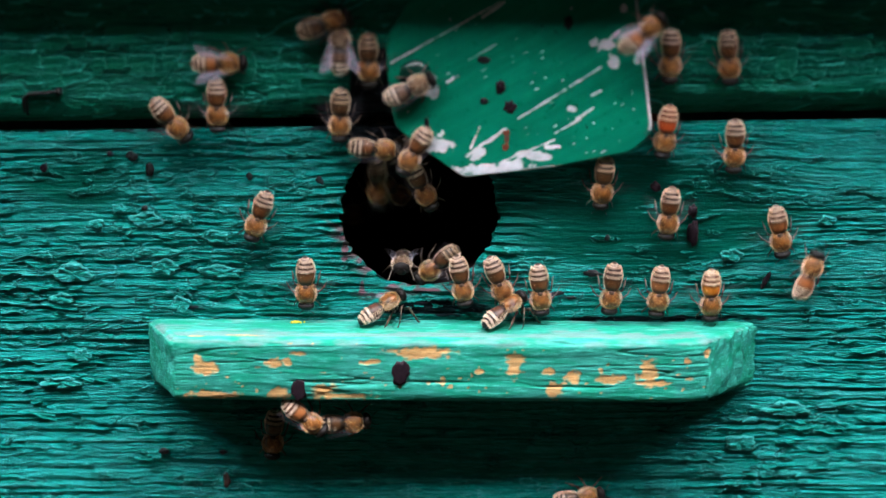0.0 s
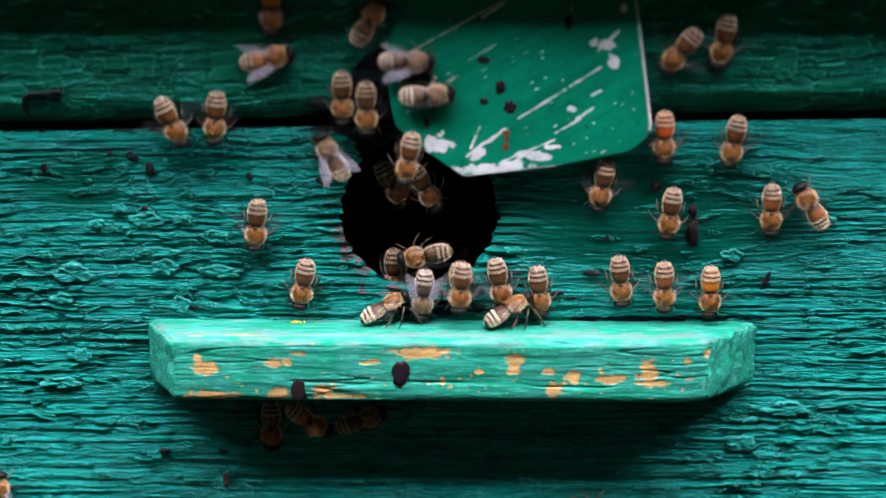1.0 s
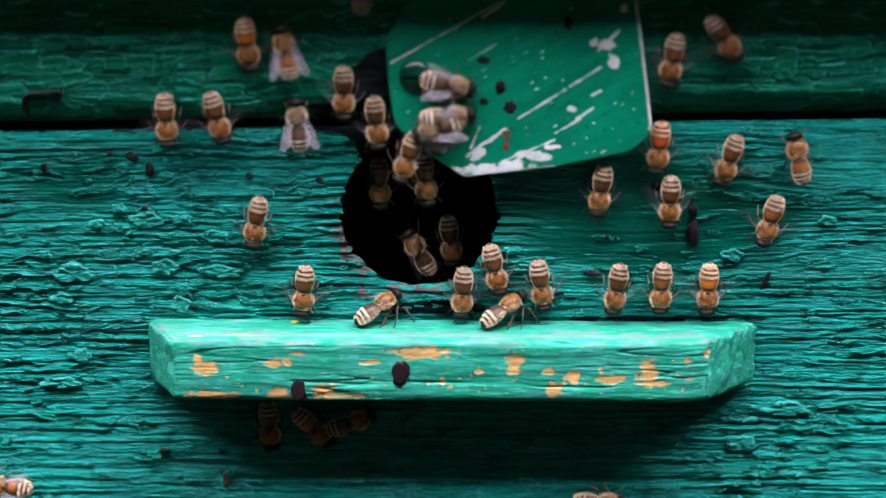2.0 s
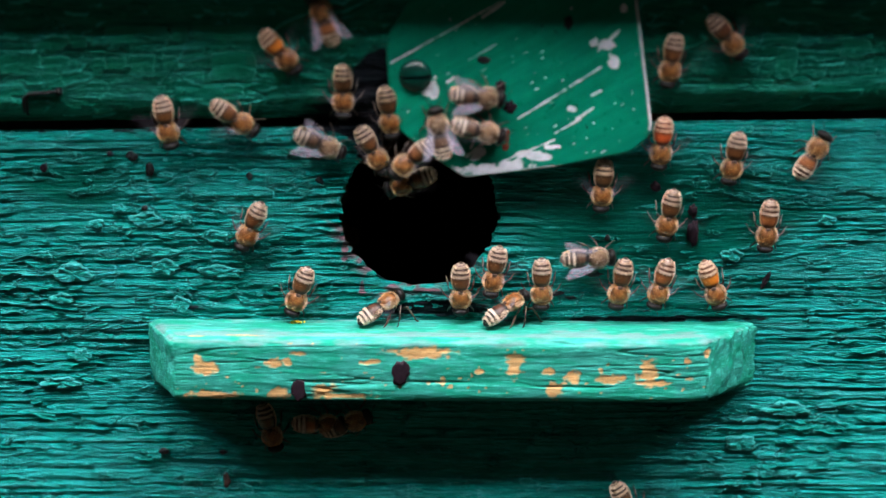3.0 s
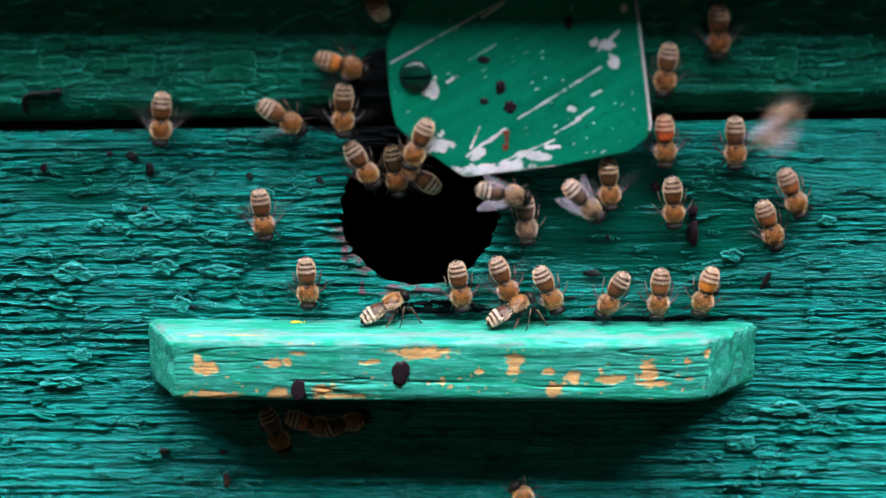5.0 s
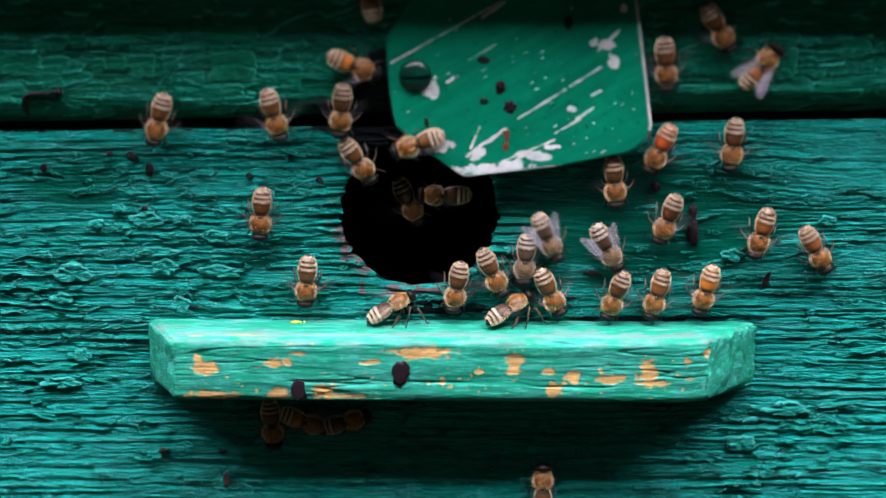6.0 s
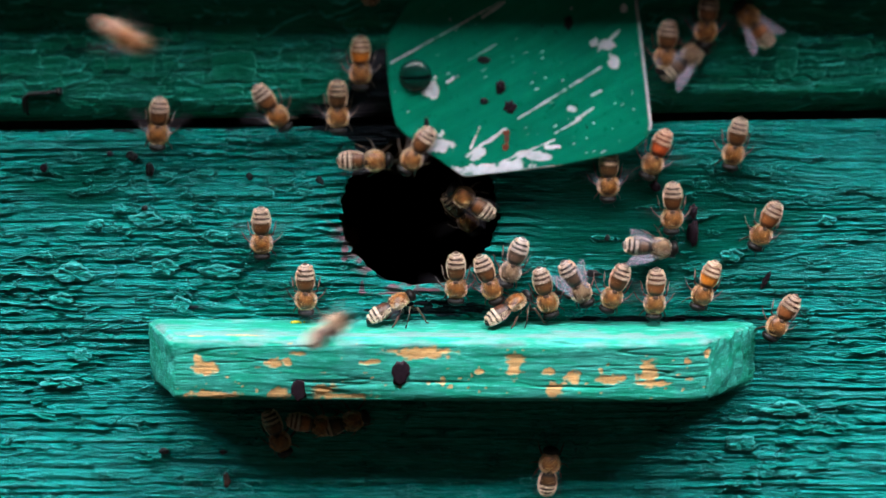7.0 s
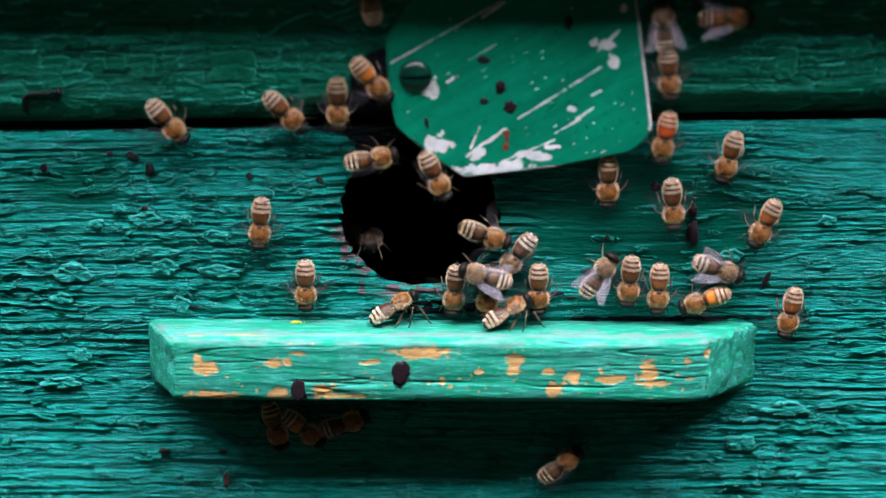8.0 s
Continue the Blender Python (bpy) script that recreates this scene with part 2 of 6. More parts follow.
def plank_relief(X, Z):
    """Height in mm of the lower plank's face."""
    r = np.hypot(X - HOLE_X, Z - HOLE_Z)
    ang = np.arctan2(Z - HOLE_Z, X - HOLE_X)
    flaky = -0.085 + 0.15 * blob(X, Z, -55, -4, 32, 16) + 0.10 * blob(X, Z, -95, -12, 18, 26) + 0.11 * blob(X, Z, 78, -45, 28, 12)
    flaky += 0.10 * blob(X, Z, 60, -10, 40, 6) + 0.10 * blob(X, Z, -8, -14, 40, 4) - 0.10 * blob(X, Z, 38, 12, 26, 14) + 0.05 * blob(X, Z, -60, 22, 40, 5)
    h, edge, gap = wood_relief(X, Z, 11, flaky, 1.05 - 0.72 * fresh_zone(X, Z))
    side = np.exp(-((r - HOLE_R) / 7.5) ** 2) * np.abs(np.cos(ang)) ** 0.8
    wave = (Z - HOLE_Z + 0.012 * (np.abs(X - HOLE_X) - 18) ** 2 + 1.2 * layered(X / 9, Z / 9, 61)) / 2.5
    saw = wave - np.floor(wave)
    h += side * 1.25 * (1 - saw) ** 1.3 * step(0.0, 0.25, saw)
    h -= 0.7 * step(29.2, 30.4, Z + 1.4 * layered(X / 6, X * 0 + 2, 71)) + 1.6 * step(29.9, 30.4, Z)
    return h - 0.5, edge, gap


def lower_plank():
    x = spaced(-190, 190, -111, 111, 0.23, 6)
    z = spaced(-200, 30.4, -66, 30.4, 0.15, 6)
    X, Z = np.meshgrid(x, z)
    r = np.hypot(X - HOLE_X, Z - HOLE_Z)
    ang = np.arctan2(Z - HOLE_Z, X - HOLE_X)
    rim = HOLE_R + 0.8 * (value_noise(ang * 9 + 40, ang * 0 + 3, 5) - 0.5)
    rim += 1.0 * (value_noise(Z / 0.75, ang * 0, 6) - 0.5) * np.abs(np.cos(ang))
    pull = (np.abs(r - rim) < 0.2) & (r > 1)
    k = np.where(pull, rim / np.maximum(r, 1e-6), 1.0)
    X2, Z2 = HOLE_X + (X - HOLE_X) * k, HOLE_Z + (Z - HOLE_Z) * k
    Z2 = Z2 + (0.0135 * X2 - 0.1) * step(14, 30.4, Z2) * step(HOLE_R + 2, HOLE_R + 9, r)
    h, edge, gap = plank_relief(X, Z)
    h -= 0.5 * (1 - step(0, 0.8, r - rim))
    near = step(4.2, 0.3, r - rim + 3.2 * (layered(X / 3, Z / 1.2, 81) - 0.5))
    primer = near * step(0.35, -0.1, np.sin(ang)) * step(0.4, 0.0, np.cos(ang)) * step(0.38, 0.5, layered(X / 4, Z / 2, 83))
    red = 0.9 * blob(X, Z, -4, -10.3, 5, 0.8) + 0.9 * blob(X, Z, -19.5, -9.5, 0.9, 3.5) + 0.8 * blob(X, Z, -14, -11.2, 6, 0.6) + 0.8 * blob(X, Z, -23.5, 0, 1.6, 6)
    primer = np.maximum(primer, step(0.55, 0.7, red + 0.5 * (layered(X / 2, Z / 1.2, 84) - 0.5)))
    # grime above the board; also darker left of the cover and along the seam
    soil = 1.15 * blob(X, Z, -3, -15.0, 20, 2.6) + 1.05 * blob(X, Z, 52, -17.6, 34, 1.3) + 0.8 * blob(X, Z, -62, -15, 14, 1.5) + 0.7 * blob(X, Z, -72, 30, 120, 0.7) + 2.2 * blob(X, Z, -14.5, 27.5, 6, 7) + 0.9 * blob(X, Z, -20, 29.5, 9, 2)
    dirt_shade = step(0.62, 0.8, soil * 0.75 + 0.62 * (layered(X / 3.5, Z / 1.2, 91) - 0.25))
    dirt_shade = np.maximum(dirt_shade, gap * (0.12 + 0.55 * blob(X, Z, -50, -10, 30, 9) + 0.4 * blob(X, Z, 40, -14, 50, 5)))
    flat = np.stack([X2, -h, Z2], -1).reshape(-1, 3) * MM
    quads = grid_quads(len(z), len(x))
    inside = ((r < rim - 0.19) & ~pull).ravel()
    quads = quads[~inside[quads].any(1)]
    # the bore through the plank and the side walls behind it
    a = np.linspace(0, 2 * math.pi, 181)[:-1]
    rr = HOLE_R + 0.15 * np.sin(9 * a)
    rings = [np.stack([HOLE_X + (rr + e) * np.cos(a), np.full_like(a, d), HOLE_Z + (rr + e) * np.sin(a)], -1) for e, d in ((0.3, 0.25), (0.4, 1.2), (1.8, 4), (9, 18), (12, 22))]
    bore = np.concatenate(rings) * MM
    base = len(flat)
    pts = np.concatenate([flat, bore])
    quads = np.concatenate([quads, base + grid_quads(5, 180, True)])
    me = sheet("plank", pts, quads, WALL_PAINT)
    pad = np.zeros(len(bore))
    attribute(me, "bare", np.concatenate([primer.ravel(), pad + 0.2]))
    # bore is fully darkened: the hole's shade is put into its colour
    attribute(me, "dirt_shade", np.concatenate([dirt_shade.ravel(), pad + 1.0]))
    newer = fresh_zone(X, Z)
    # chalked rims together with the painted ridge glints
    attribute(me, "worn_glint", np.concatenate([(edge * (1 - 0.7 * newer)).ravel() * 0.95, pad]))
    attribute(me, "newer", np.concatenate([newer.ravel() * 0.85, pad]))
    return part("plank", me, None, hive, "weathered peeling green plank with a round entrance hole")


def upper_plank():
    x = spaced(-190, 190, -112, 112, 0.3, 6)
    z = spaced(32.0, 106, 32.0, 72, 0.26, 4)
    X, Z = np.meshgrid(x, z)
    flaky = -0.06 + 0.10 * blob(X, Z, -55, 47, 60, 10) + 0.08 * blob(X, Z, 80, 50, 25, 8)
    rel, edge, gap = wood_relief(X, Z, 211, flaky, 0.75)
    h = 1.6 + 0.5 * rel
    # broad sheets of the last coat, cracked across the grain and standing a little proud
    wob = layered(X / 2.2, Z / 1.6, 236, 3) - 0.5
    joint, who = cells(X / 15 + 0.35 * wob + 0.4 * layered(X / 9, Z / 5, 231, 2), Z / 5.2 + 0.5 * wob, 240)
    coat = step(0.02, 0.05, joint) * (who > 0.45)
    small, each = cells(X / 5.5 + 0.5 * wob, Z / 2.6 + 0.4 * wob, 250)
    chips = step(0.04, 0.08, small) * (each > 0.72)
    h += 0.30 * coat + 0.28 * chips
    h -= 0.5 * (1 - step(0, 0.016, np.abs(layered(X / 60, Z / 4, 237, 2) - 0.5)))
    fold = 37.9 + 0.7 * layered(X / 14, X * 0 + 1, 233) + (X / 100) * 0.6
    drop = np.clip((fold - Z) / 6.0, 0, 1.15)
    h -= 5.0 * drop ** 1.4
    Z2 = Z + 0.011 * X * step(60, 32, Z)
    pts = np.stack([X, -h, Z2], -1).reshape(-1, 3) * MM
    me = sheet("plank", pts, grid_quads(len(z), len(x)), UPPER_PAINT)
    attribute(me, "bare", X.ravel() * 0)
    lip = step(0.42, 0.58, layered(X / 6, Z / 3, 245, 2))
    rims = np.zeros_like(X)
    for sheet_edge in (coat, chips):
        rims[3:] = np.maximum(rims[3:], np.clip(sheet_edge[3:] - sheet_edge[:-3], 0, 1))
    rims *= lip
    streaks = 0.6 * step(0.56, 0.70, layered(X / 13, Z / 0.9, 247, 3)) * np.exp(-((Z - 40.5) / 3.2) ** 2) * step(0.40, 0.55, layered(X / 22, Z / 6, 248))
    attribute(me, "worn_glint", np.maximum(np.maximum(rims, streaks), edge * 0.4).ravel())
    attribute(me, "newer", np.maximum(coat * 0.5, chips * 0.3).ravel())
    # darker left of the cover and towards the lower edge
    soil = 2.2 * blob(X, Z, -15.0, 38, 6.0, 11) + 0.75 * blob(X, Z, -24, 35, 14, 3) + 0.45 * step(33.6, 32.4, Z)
    attribute(me, "dirt_shade", step(0.6, 0.85, soil + 0.5 * (layered(X / 4, Z / 2, 241) - 0.3)).ravel())
    return part("plank", me, None, hive, "dark green plank, darkened for eave shade, with cracked and lifting paint")


def box_mesh(bm, lo, hi):
    v = bmesh.ops.create_cube(bm, size=1)["verts"]
    for p in v:
        p.co = Vector([(lo[i] + hi[i]) / 2 + p.co[i] * (hi[i] - lo[i]) for i in range(3)]) * MM
    return v


def hive_body():
    for lo, hi in (
        ((-190, 22, -200), (-182, 260, 106)),
        ((182, 22, -200), (190, 260, 106)),
        ((-182, 252, -200), (182, 260, 106)),
        ((-190, 22, -208), (190, 260, -200)),
        ((-182, 22.5, -200), (-36, 23.5, 106)),
        ((26, 22.5, -200), (182, 23.5, 106)),
        ((-36, 22.5, -200), (26, 23.5, -22)),
        ((-36, 22.5, 42), (26, 23.5, 106)),
    ):
        bm = bmesh.new()
        box_mesh(bm, lo, hi)
        part("box_panel", bm, RAW_WOOD, hive, "dark raw wooden panel", smooth=False)
    bm = bmesh.new()
    box_mesh(bm, (-215, -32.0, 106), (215, 275, 118))
    bmesh.ops.bevel(bm, geom=bm.edges[:], offset=0.0015, segments=2, affect="EDGES")
    part("roof", bm, WALL_PAINT, hive, "overhanging hive roof board", smooth=False)


lower_plank()
upper_plank()
hive_body()


# ---- the ground around the hive, out to the horizon ----
def ground():
    n = Nodes("dark_soil")
    f = n.noise(n.coords((3, 3, 3)), 1.0, 8)
    n.set(Base_Color=n.ramp(f, (0.3, (0.006, 0.005, 0.004)), (0.7, (0.016, 0.016, 0.009))), Roughness=0.95, Specular_IOR_Level=0.03)
    bm = bmesh.new()
    bmesh.ops.create_grid(bm, x_segments=24, y_segments=24, size=300)
    for v in bm.verts:
        v.co.z = -0.55 + 0.02 * math.sin(v.co.x * 1.7) * math.cos(v.co.y * 1.3)
    me = bpy.data.meshes.new("ground")
    bm.to_mesh(me)
    bm.free()
    me.materials.append(n.mat)
    tagged(new("ground", me), "dark damp soil around the hive", "ground", kind="structure")
    for sx in (-0.17, 0.17):
        for y in (0.03, 0.24):
            bm = bmesh.new()
            box_mesh(bm, (sx * 1000 - 20, y * 1000 - 18, -575), (sx * 1000 + 20, y * 1000 + 18, -208))
            part("leg", bm, RAW_WOOD, hive, smooth=False)


ground()


# ---- an unseen plank fence, added behind the camera to block low sky light ----
def fence():
    wall = thing("wall_south", "unseen dark plank fence added to block low sky light", "fence", kind="structure")
    bm = bmesh.new()
    box_mesh(bm, (-70, -9, -1220), (70, 9, 1220))
    bmesh.ops.bevel(bm, geom=bm.edges[:], offset=0.004, segments=1, affect="EDGES")
    me = bpy.data.meshes.new("board")
    bm.to_mesh(me)
    bm.free()
    me.materials.append(BLOCKER_WOOD)
    for k in range(34):
        plank = new("board", me)
        plank.parent = wall
        plank.location = ((k - 16.5) * 0.1405, -1.02, 0.65)
    for z in (-0.3, 1.4):
        bm = bmesh.new()
        box_mesh(bm, (-2380, -1065, z * 1000 - 35), (2380, -1030, z * 1000 + 35))
        part("rail", bm, BLOCKER_WOOD, wall, smooth=False)


fence()


# ---- the landing board ----
def landing_board():
    board = thing("landing_board", "worn green wooden landing board with chipped orange spots", "board")
    corners = [(-71.2, 0.6), (-64.2, -14.0), (57.5, -14.0), (63.5, -12.4), (76.2, 0.6)]
    path = []
    for (ax, ay), (bx, by) in zip(corners, corners[1:]):
        n = int(math.hypot(bx - ax, by - ay) / 0.3)
        path += [(ax + (bx - ax) * i / n, ay + (by - ay) * i / n) for i in range(n)]
    path = np.array(path + [corners[-1]])
    for _ in range(26):
        path[1:-1] = (path[:-2] + 2 * path[1:-1] + path[2:]) / 4
    tang = np.gradient(path, axis=0)
    normal = np.stack([tang[:, 1], -tang[:, 0]], -1)
    normal /= np.linalg.norm(normal, axis=1)[:, None]
    s = np.linspace(0, 1, len(path))
    back = np.stack([-70.9 + s * 146.7, np.full_like(s, 0.9)], -1)
    top, bottom, rad = -18.0, -34.0, 2.0
    prof = [(k, 0.0, bottom) for k in np.linspace(0, 1, 8)[:-1]]
    prof += [(1, -rad * (1 - math.sin(a)), bottom + rad * (1 - math.cos(a))) for a in np.linspace(0, math.pi / 2, 6)[:-1]]
    prof += [(1, 0.0, v) for v in np.linspace(bottom + rad, top - rad, 52)]
    prof += [(1, -rad * (1 - math.cos(a)), top - rad * (1 - math.sin(a))) for a in np.linspace(0, math.pi / 2, 12)[1:]]
    prof += [(k, -rad * k, top) for k in np.linspace(1, 0, 46)[1:]]
    rows = []
    for k, inset, zz in prof:
        p = back * (1 - k) + path * k + normal * inset * (1 if k == 1 else k)
        rows.append(np.stack([p[:, 0], p[:, 1], np.full(len(p), zz)], -1))
    P = np.array(rows)
    X, Y, Z = P[..., 0], P[..., 1], P[..., 2]
    kk = np.array([q[0] for q in prof])[:, None] + 0 * X
    front = (kk == 1) & (Z < top - 0.5 * rad)
    along = np.where(front, Z, -18 + (Y + 14) * 0.9)
    run = X * np.where(np.abs(normal[:, 0]) > 0.5, 0.2, 1.0)[None]
    rel = 0.30 * layered(run / 22, along / 1.6, 311, 3) + 0.35 * layered(run / 30, along / 3.5, 312, 2) - 0.4
    rel = rel - 0.36 * (1 - step(0, 0.025, np.abs(layered(run / 70, along / 2.6, 313, 2) - 0.48)))
    end = (np.abs(normal[:, 0]) > 0.4)[None] & front
    rel = np.where(end, 1.5 * (layered(X / 1.4, Z / 4.0, 314, 3) - 0.5), rel)
    # worn spots: centre and half size, in mm, across the front
    spots = [(-56.3, -25.3, 2.6, 1.8), (-57.8, -23.5, 1.0, 1.2), (-40.3, -23.9, 2.2, 1.0), (-36.8, -23.8, 1.0, 0.9), (-5.2, -21.3, 6.6, 1.4),
             (17.0, -24.6, 1.7, 2.7), (17.0, -22.2, 2.4, 0.7), (30.8, -27.2, 1.8, 1.5), (39.8, -27.7, 3.2, 1.0), (48.6, -25.9, 1.9, 2.8), (50, -28.5, 4, 0.7),
             (26.2, -30.6, 2.0, 1.7), (-55.0, -32.2, 6.0, 1.0), (-28.2, -31.2, 2.8, 2.0), (-25, -32.3, 7, 0.6), (-38.6, -31.8, 2.6, 1.2), (24.9, -25.8, 1.2, 0.8), (8.6, -25.9, 1.0, 0.6),
             (62.5, -21.5, 0.9, 0.9), (58, -23, 0.7, 0.7), (-17, -23.6, 2.5, 0.6), (-34.5, -21.6, 1.6, 0.5)]
    wear = np.zeros_like(X)
    rag = layered(X / 1.3, Z / 0.9, 321, 3) - 0.5
    for cx, cz, rx, rz in spots:
        wear = np.maximum(wear, step(1.25, 0.75, np.hypot((X - cx) / rx, (Z - cz) / rz) + 1.5 * rag))
    freckle = layered(X / 1.7, Z / 1.2, 325, 2) + 0.10 * np.exp(-((Z + 27.5) / 4) ** 2)
    wear = np.maximum(wear, 0.85 * step(0.87, 0.91, freckle) * ~end)
    wear *= (Z < top - 0.4)
    pale = blob(X, Y, -58.5, -12, 2.6, 0.7) + blob(X, Y, -55, 0, 3.0, 0.6) + 0.9 * blob(X, Y, -47, -11, 9, 0.6)
    wear = np.maximum(wear, step(0.55, 0.75, pale + 0.4 * rag) * (Z >= top - 0.4) * 0.8)
    lift = rel - 0.12 * wear
    face = normal[None, :, :] * (kk == 1)[..., None]
    X, Y = X + face[..., 0] * lift, Y + face[..., 1] * lift
    Z = Z + np.where(kk < 1, np.where(Z > -25, 1, -1) * lift * 0.6, 0.25 * rel) - 0.006 * X
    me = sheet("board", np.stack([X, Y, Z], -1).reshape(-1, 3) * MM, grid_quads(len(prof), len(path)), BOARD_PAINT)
    attribute(me, "bare", wear.ravel())
    lipz = np.exp(-((Z - top + 0.9 + 0.006 * X) / 1.3) ** 2) * (kk == 1) + 0.9 * np.exp(-((Y + 11) / 2.2) ** 2) * (kk < 1) * (Z > -25)
    worn_glint = step(0.5, 0.95, lipz * 0.7 + 1.1 * (layered(run / 4.5, along / 1.5, 341, 3) - 0.42) + 0.36 * (kk < 1))
    attribute(me, "worn_glint", (worn_glint * ~end).ravel() * 0.7)
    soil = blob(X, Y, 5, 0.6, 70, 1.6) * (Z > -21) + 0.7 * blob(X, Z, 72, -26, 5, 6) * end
    attribute(me, "dirt_shade", step(0.75, 0.95, soil * 0.8 + 0.6 * (layered(X / 3, Y / 1.0 + Z / 2, 331) - 0.3)).ravel())
    part("plank", me, None, board)
    return board


landing_board()


# ---- the swivelling metal entrance cover ----
def plate_out(x, z):
    """How far the cover stands off the hive, in mm."""
    return 4.3 + (44 - z) * 0.08 + 0.8 * max(0.0, (x - 32) / 16) ** 2


def entrance_cover():
    cover = thing("entrance_cover", "scratched green sheet metal entrance cover hanging from one screw", "cover")
    shape = [(-7.6, 61.5), (-13.2, 51.8), (-13.0, 45.7), (-12.2, 37.9), (-11.3, 31.7), (-3.6, 25.3), (4.8, 19.5), (25.5, 21.9), (43.7, 25.6), (48.8, 30.0), (46.8, 45.0), (44.0, 65.2), (36, 76.7), (2, 76.6)]
    outline = []
    for i, p in enumerate(shape):
        a, b = Vector(shape[i - 1]), Vector(shape[(i + 1) % len(shape)])
        p = Vector(p)
        r = {8: 2.0, 9: 3.2, 4: 2.0, 6: 1.2}.get(i, 3.0)
        p0, p1 = p + (a - p).normalized() * r, p + (b - p).normalized() * r
        for k in range(7):
            t = k / 6
            outline.append(p0 * (1 - t) ** 2 + p * 2 * t * (1 - t) + p1 * t * t)
    # concentric fill from the outline towards the middle keeps the cut edge clean
    m = 700
    ring = []
    total = [0.0]
    closed = outline + outline[:1]
    for a, b in zip(closed, closed[1:]):
        total.append(total[-1] + (b - a).length)
    for i in range(m):
        d = total[-1] * i / m
        j = max(k for k in range(len(total) - 1) if total[k] <= d)
        t = (d - total[j]) / max(total[j + 1] - total[j], 1e-9)
        ring.append(closed[j].lerp(closed[j + 1], t))
    ring = np.array([(p.x, p.y) for p in ring])
    centre = np.array([16.0, 48.0])
    levels = np.concatenate([[1.0, 0.994, 0.985], np.linspace(0.975, 0.01, 230)])
    P = centre + (ring - centre)[None] * levels[:, None, None]
    X, Z = P[..., 0], P[..., 1]
    out = 4.3 + (44 - Z) * 0.08 + 0.8 * np.maximum(0, (X - 32) / 16) ** 2 + 0.25 * (layered(X / 18, Z / 18, 411) - 0.5)
    edge = np.array([0.35, 0.1, 0.02] + [0] * 230)[:, None]
    c, s = math.cos(radians(29)), math.sin(radians(29))
    U, V = X * c + Z * s, -X * s + Z * c
    # long scratches, along x and across z: from, to, half width, in mm
    lines = [(-12, 46.5, 13, 60.5, 0.32), (6, 47.2, 12.5, 51.0, 0.28), (17.5, 33.5, 36.5, 45.5, 0.42), (5.5, 24.5, 14.5, 31.0, 0.7), (31, 33.5, 35, 36.0, 0.42), (26, 30.0, 32.0, 33.5, 0.3),
             (36, 49.5, 40.5, 54.0, 0.5), (1.0, 42.0, 2.5, 43.0, 0.5), (9, 57, 14, 60.5, 0.45), (6.5, 26.5, 8.5, 31.5, 0.35), (34.5, 39, 36.5, 40.0, 0.35), (14, 23.5, 26, 28.5, 0.3)]
    rag = layered(X / 1.6, Z / 1.6, 421, 3) - 0.5
    bare = np.zeros_like(X)
    for ax, az, bx, bz, w in lines:
        d = np.array([bx - ax, bz - az])
        t = np.clip(((X - ax) * d[0] + (Z - az) * d[1]) / (d @ d), 0, 1)
        dist = np.hypot(X - ax - t * d[0], Z - az - t * d[1])
        bare = np.maximum(bare, step(1.2, 0.7, dist / (0.82 * w) + 2.4 * np.abs(rag) + 1.5 * (layered(U / 3, V / 0.6, 431) - 0.45)))
    patches = [(-3.0, 40.0, 1.7, 2.4), (-1.8, 27.9, 3.6, 2.0), (9.5, 21.2, 6.5, 1.8), (16.0, 22.5, 4.5, 1.4), (21.5, 24.8, 3.6, 1.2), (25.5, 26.8, 2.2, 0.7), (8, 25.0, 1.4, 1.6), (39.4, 47.0, 1.4, 1.7), (37.6, 50.8, 2.2, 0.9), (35, 51.2, 0.8, 0.8), (29.5, 35.8, 1.3, 0.7), (41.5, 59.2, 0.8, 1.0)]
    for cx, cz, rx, rz in patches:
        bare = np.maximum(bare, step(1.1, 0.85, np.hypot((X - cx) / rx, (Z - cz) / rz) + 1.7 * rag))
    bare = np.maximum(bare, step(0.86, 0.89, layered(U / 1.6, V / 0.55, 441, 2)) * 0.9 * step(0.45, 0.6, layered(X / 12, Z / 12, 442)))
    rim = (levels > 0.982)[:, None] & ((X > 43.8) & (Z > 31) | ((Z < 22.5) & (X > 3)))
    bare = np.maximum(bare, rim * 0.95)
    front = np.stack([X, -(out - edge - 0.05 * bare), Z], -1)
    rear = np.stack([X[0], -(out[0] - 1.0), Z[0]], -1)
    mid = np.stack([X[0] + (X[0] - centre[0]) * 0.002, -(out[0] - 0.55), Z[0] + (Z[0] - centre[1]) * 0.002], -1)
    back = np.stack([X[-1], -(out[-1] - 1.0), Z[-1]], -1)
    pts = np.concatenate([back, rear, mid, front.reshape(-1, 3)]) * MM
    me = sheet("plate", pts, grid_quads(3 + len(levels), m, True), METAL_PAINT)
    dirt_shade = step(0.75, 0.9, blob(X, Z, 14.9, 28.7, 1.0, 2.6) + 0.5 * rag + 0.1)
    attribute(me, "bare", np.concatenate([np.full(2 * m, 0.2), np.full(m, 0.9) * ((X[0] > 43) & (Z[0] > 31)), bare.ravel()]))
    attribute(me, "dirt_shade", np.concatenate([np.zeros(3 * m), dirt_shade.ravel()]))
    part("plate", me, None, cover)
    # slotted round-head screw: the dome falls away to a groove across its middle
    bm = bmesh.new()
    R, zc, turns = 3.9, 2.2, 96
    rows = []
    for r in np.linspace(0.04, 1, 40):
        row = []
        for k in range(turns):
            a = 2 * math.pi * k / turns
            x, z = R * r * math.cos(a), R * r * math.sin(a)
            y = zc * math.sqrt(max(0.0, 1 - r * r))
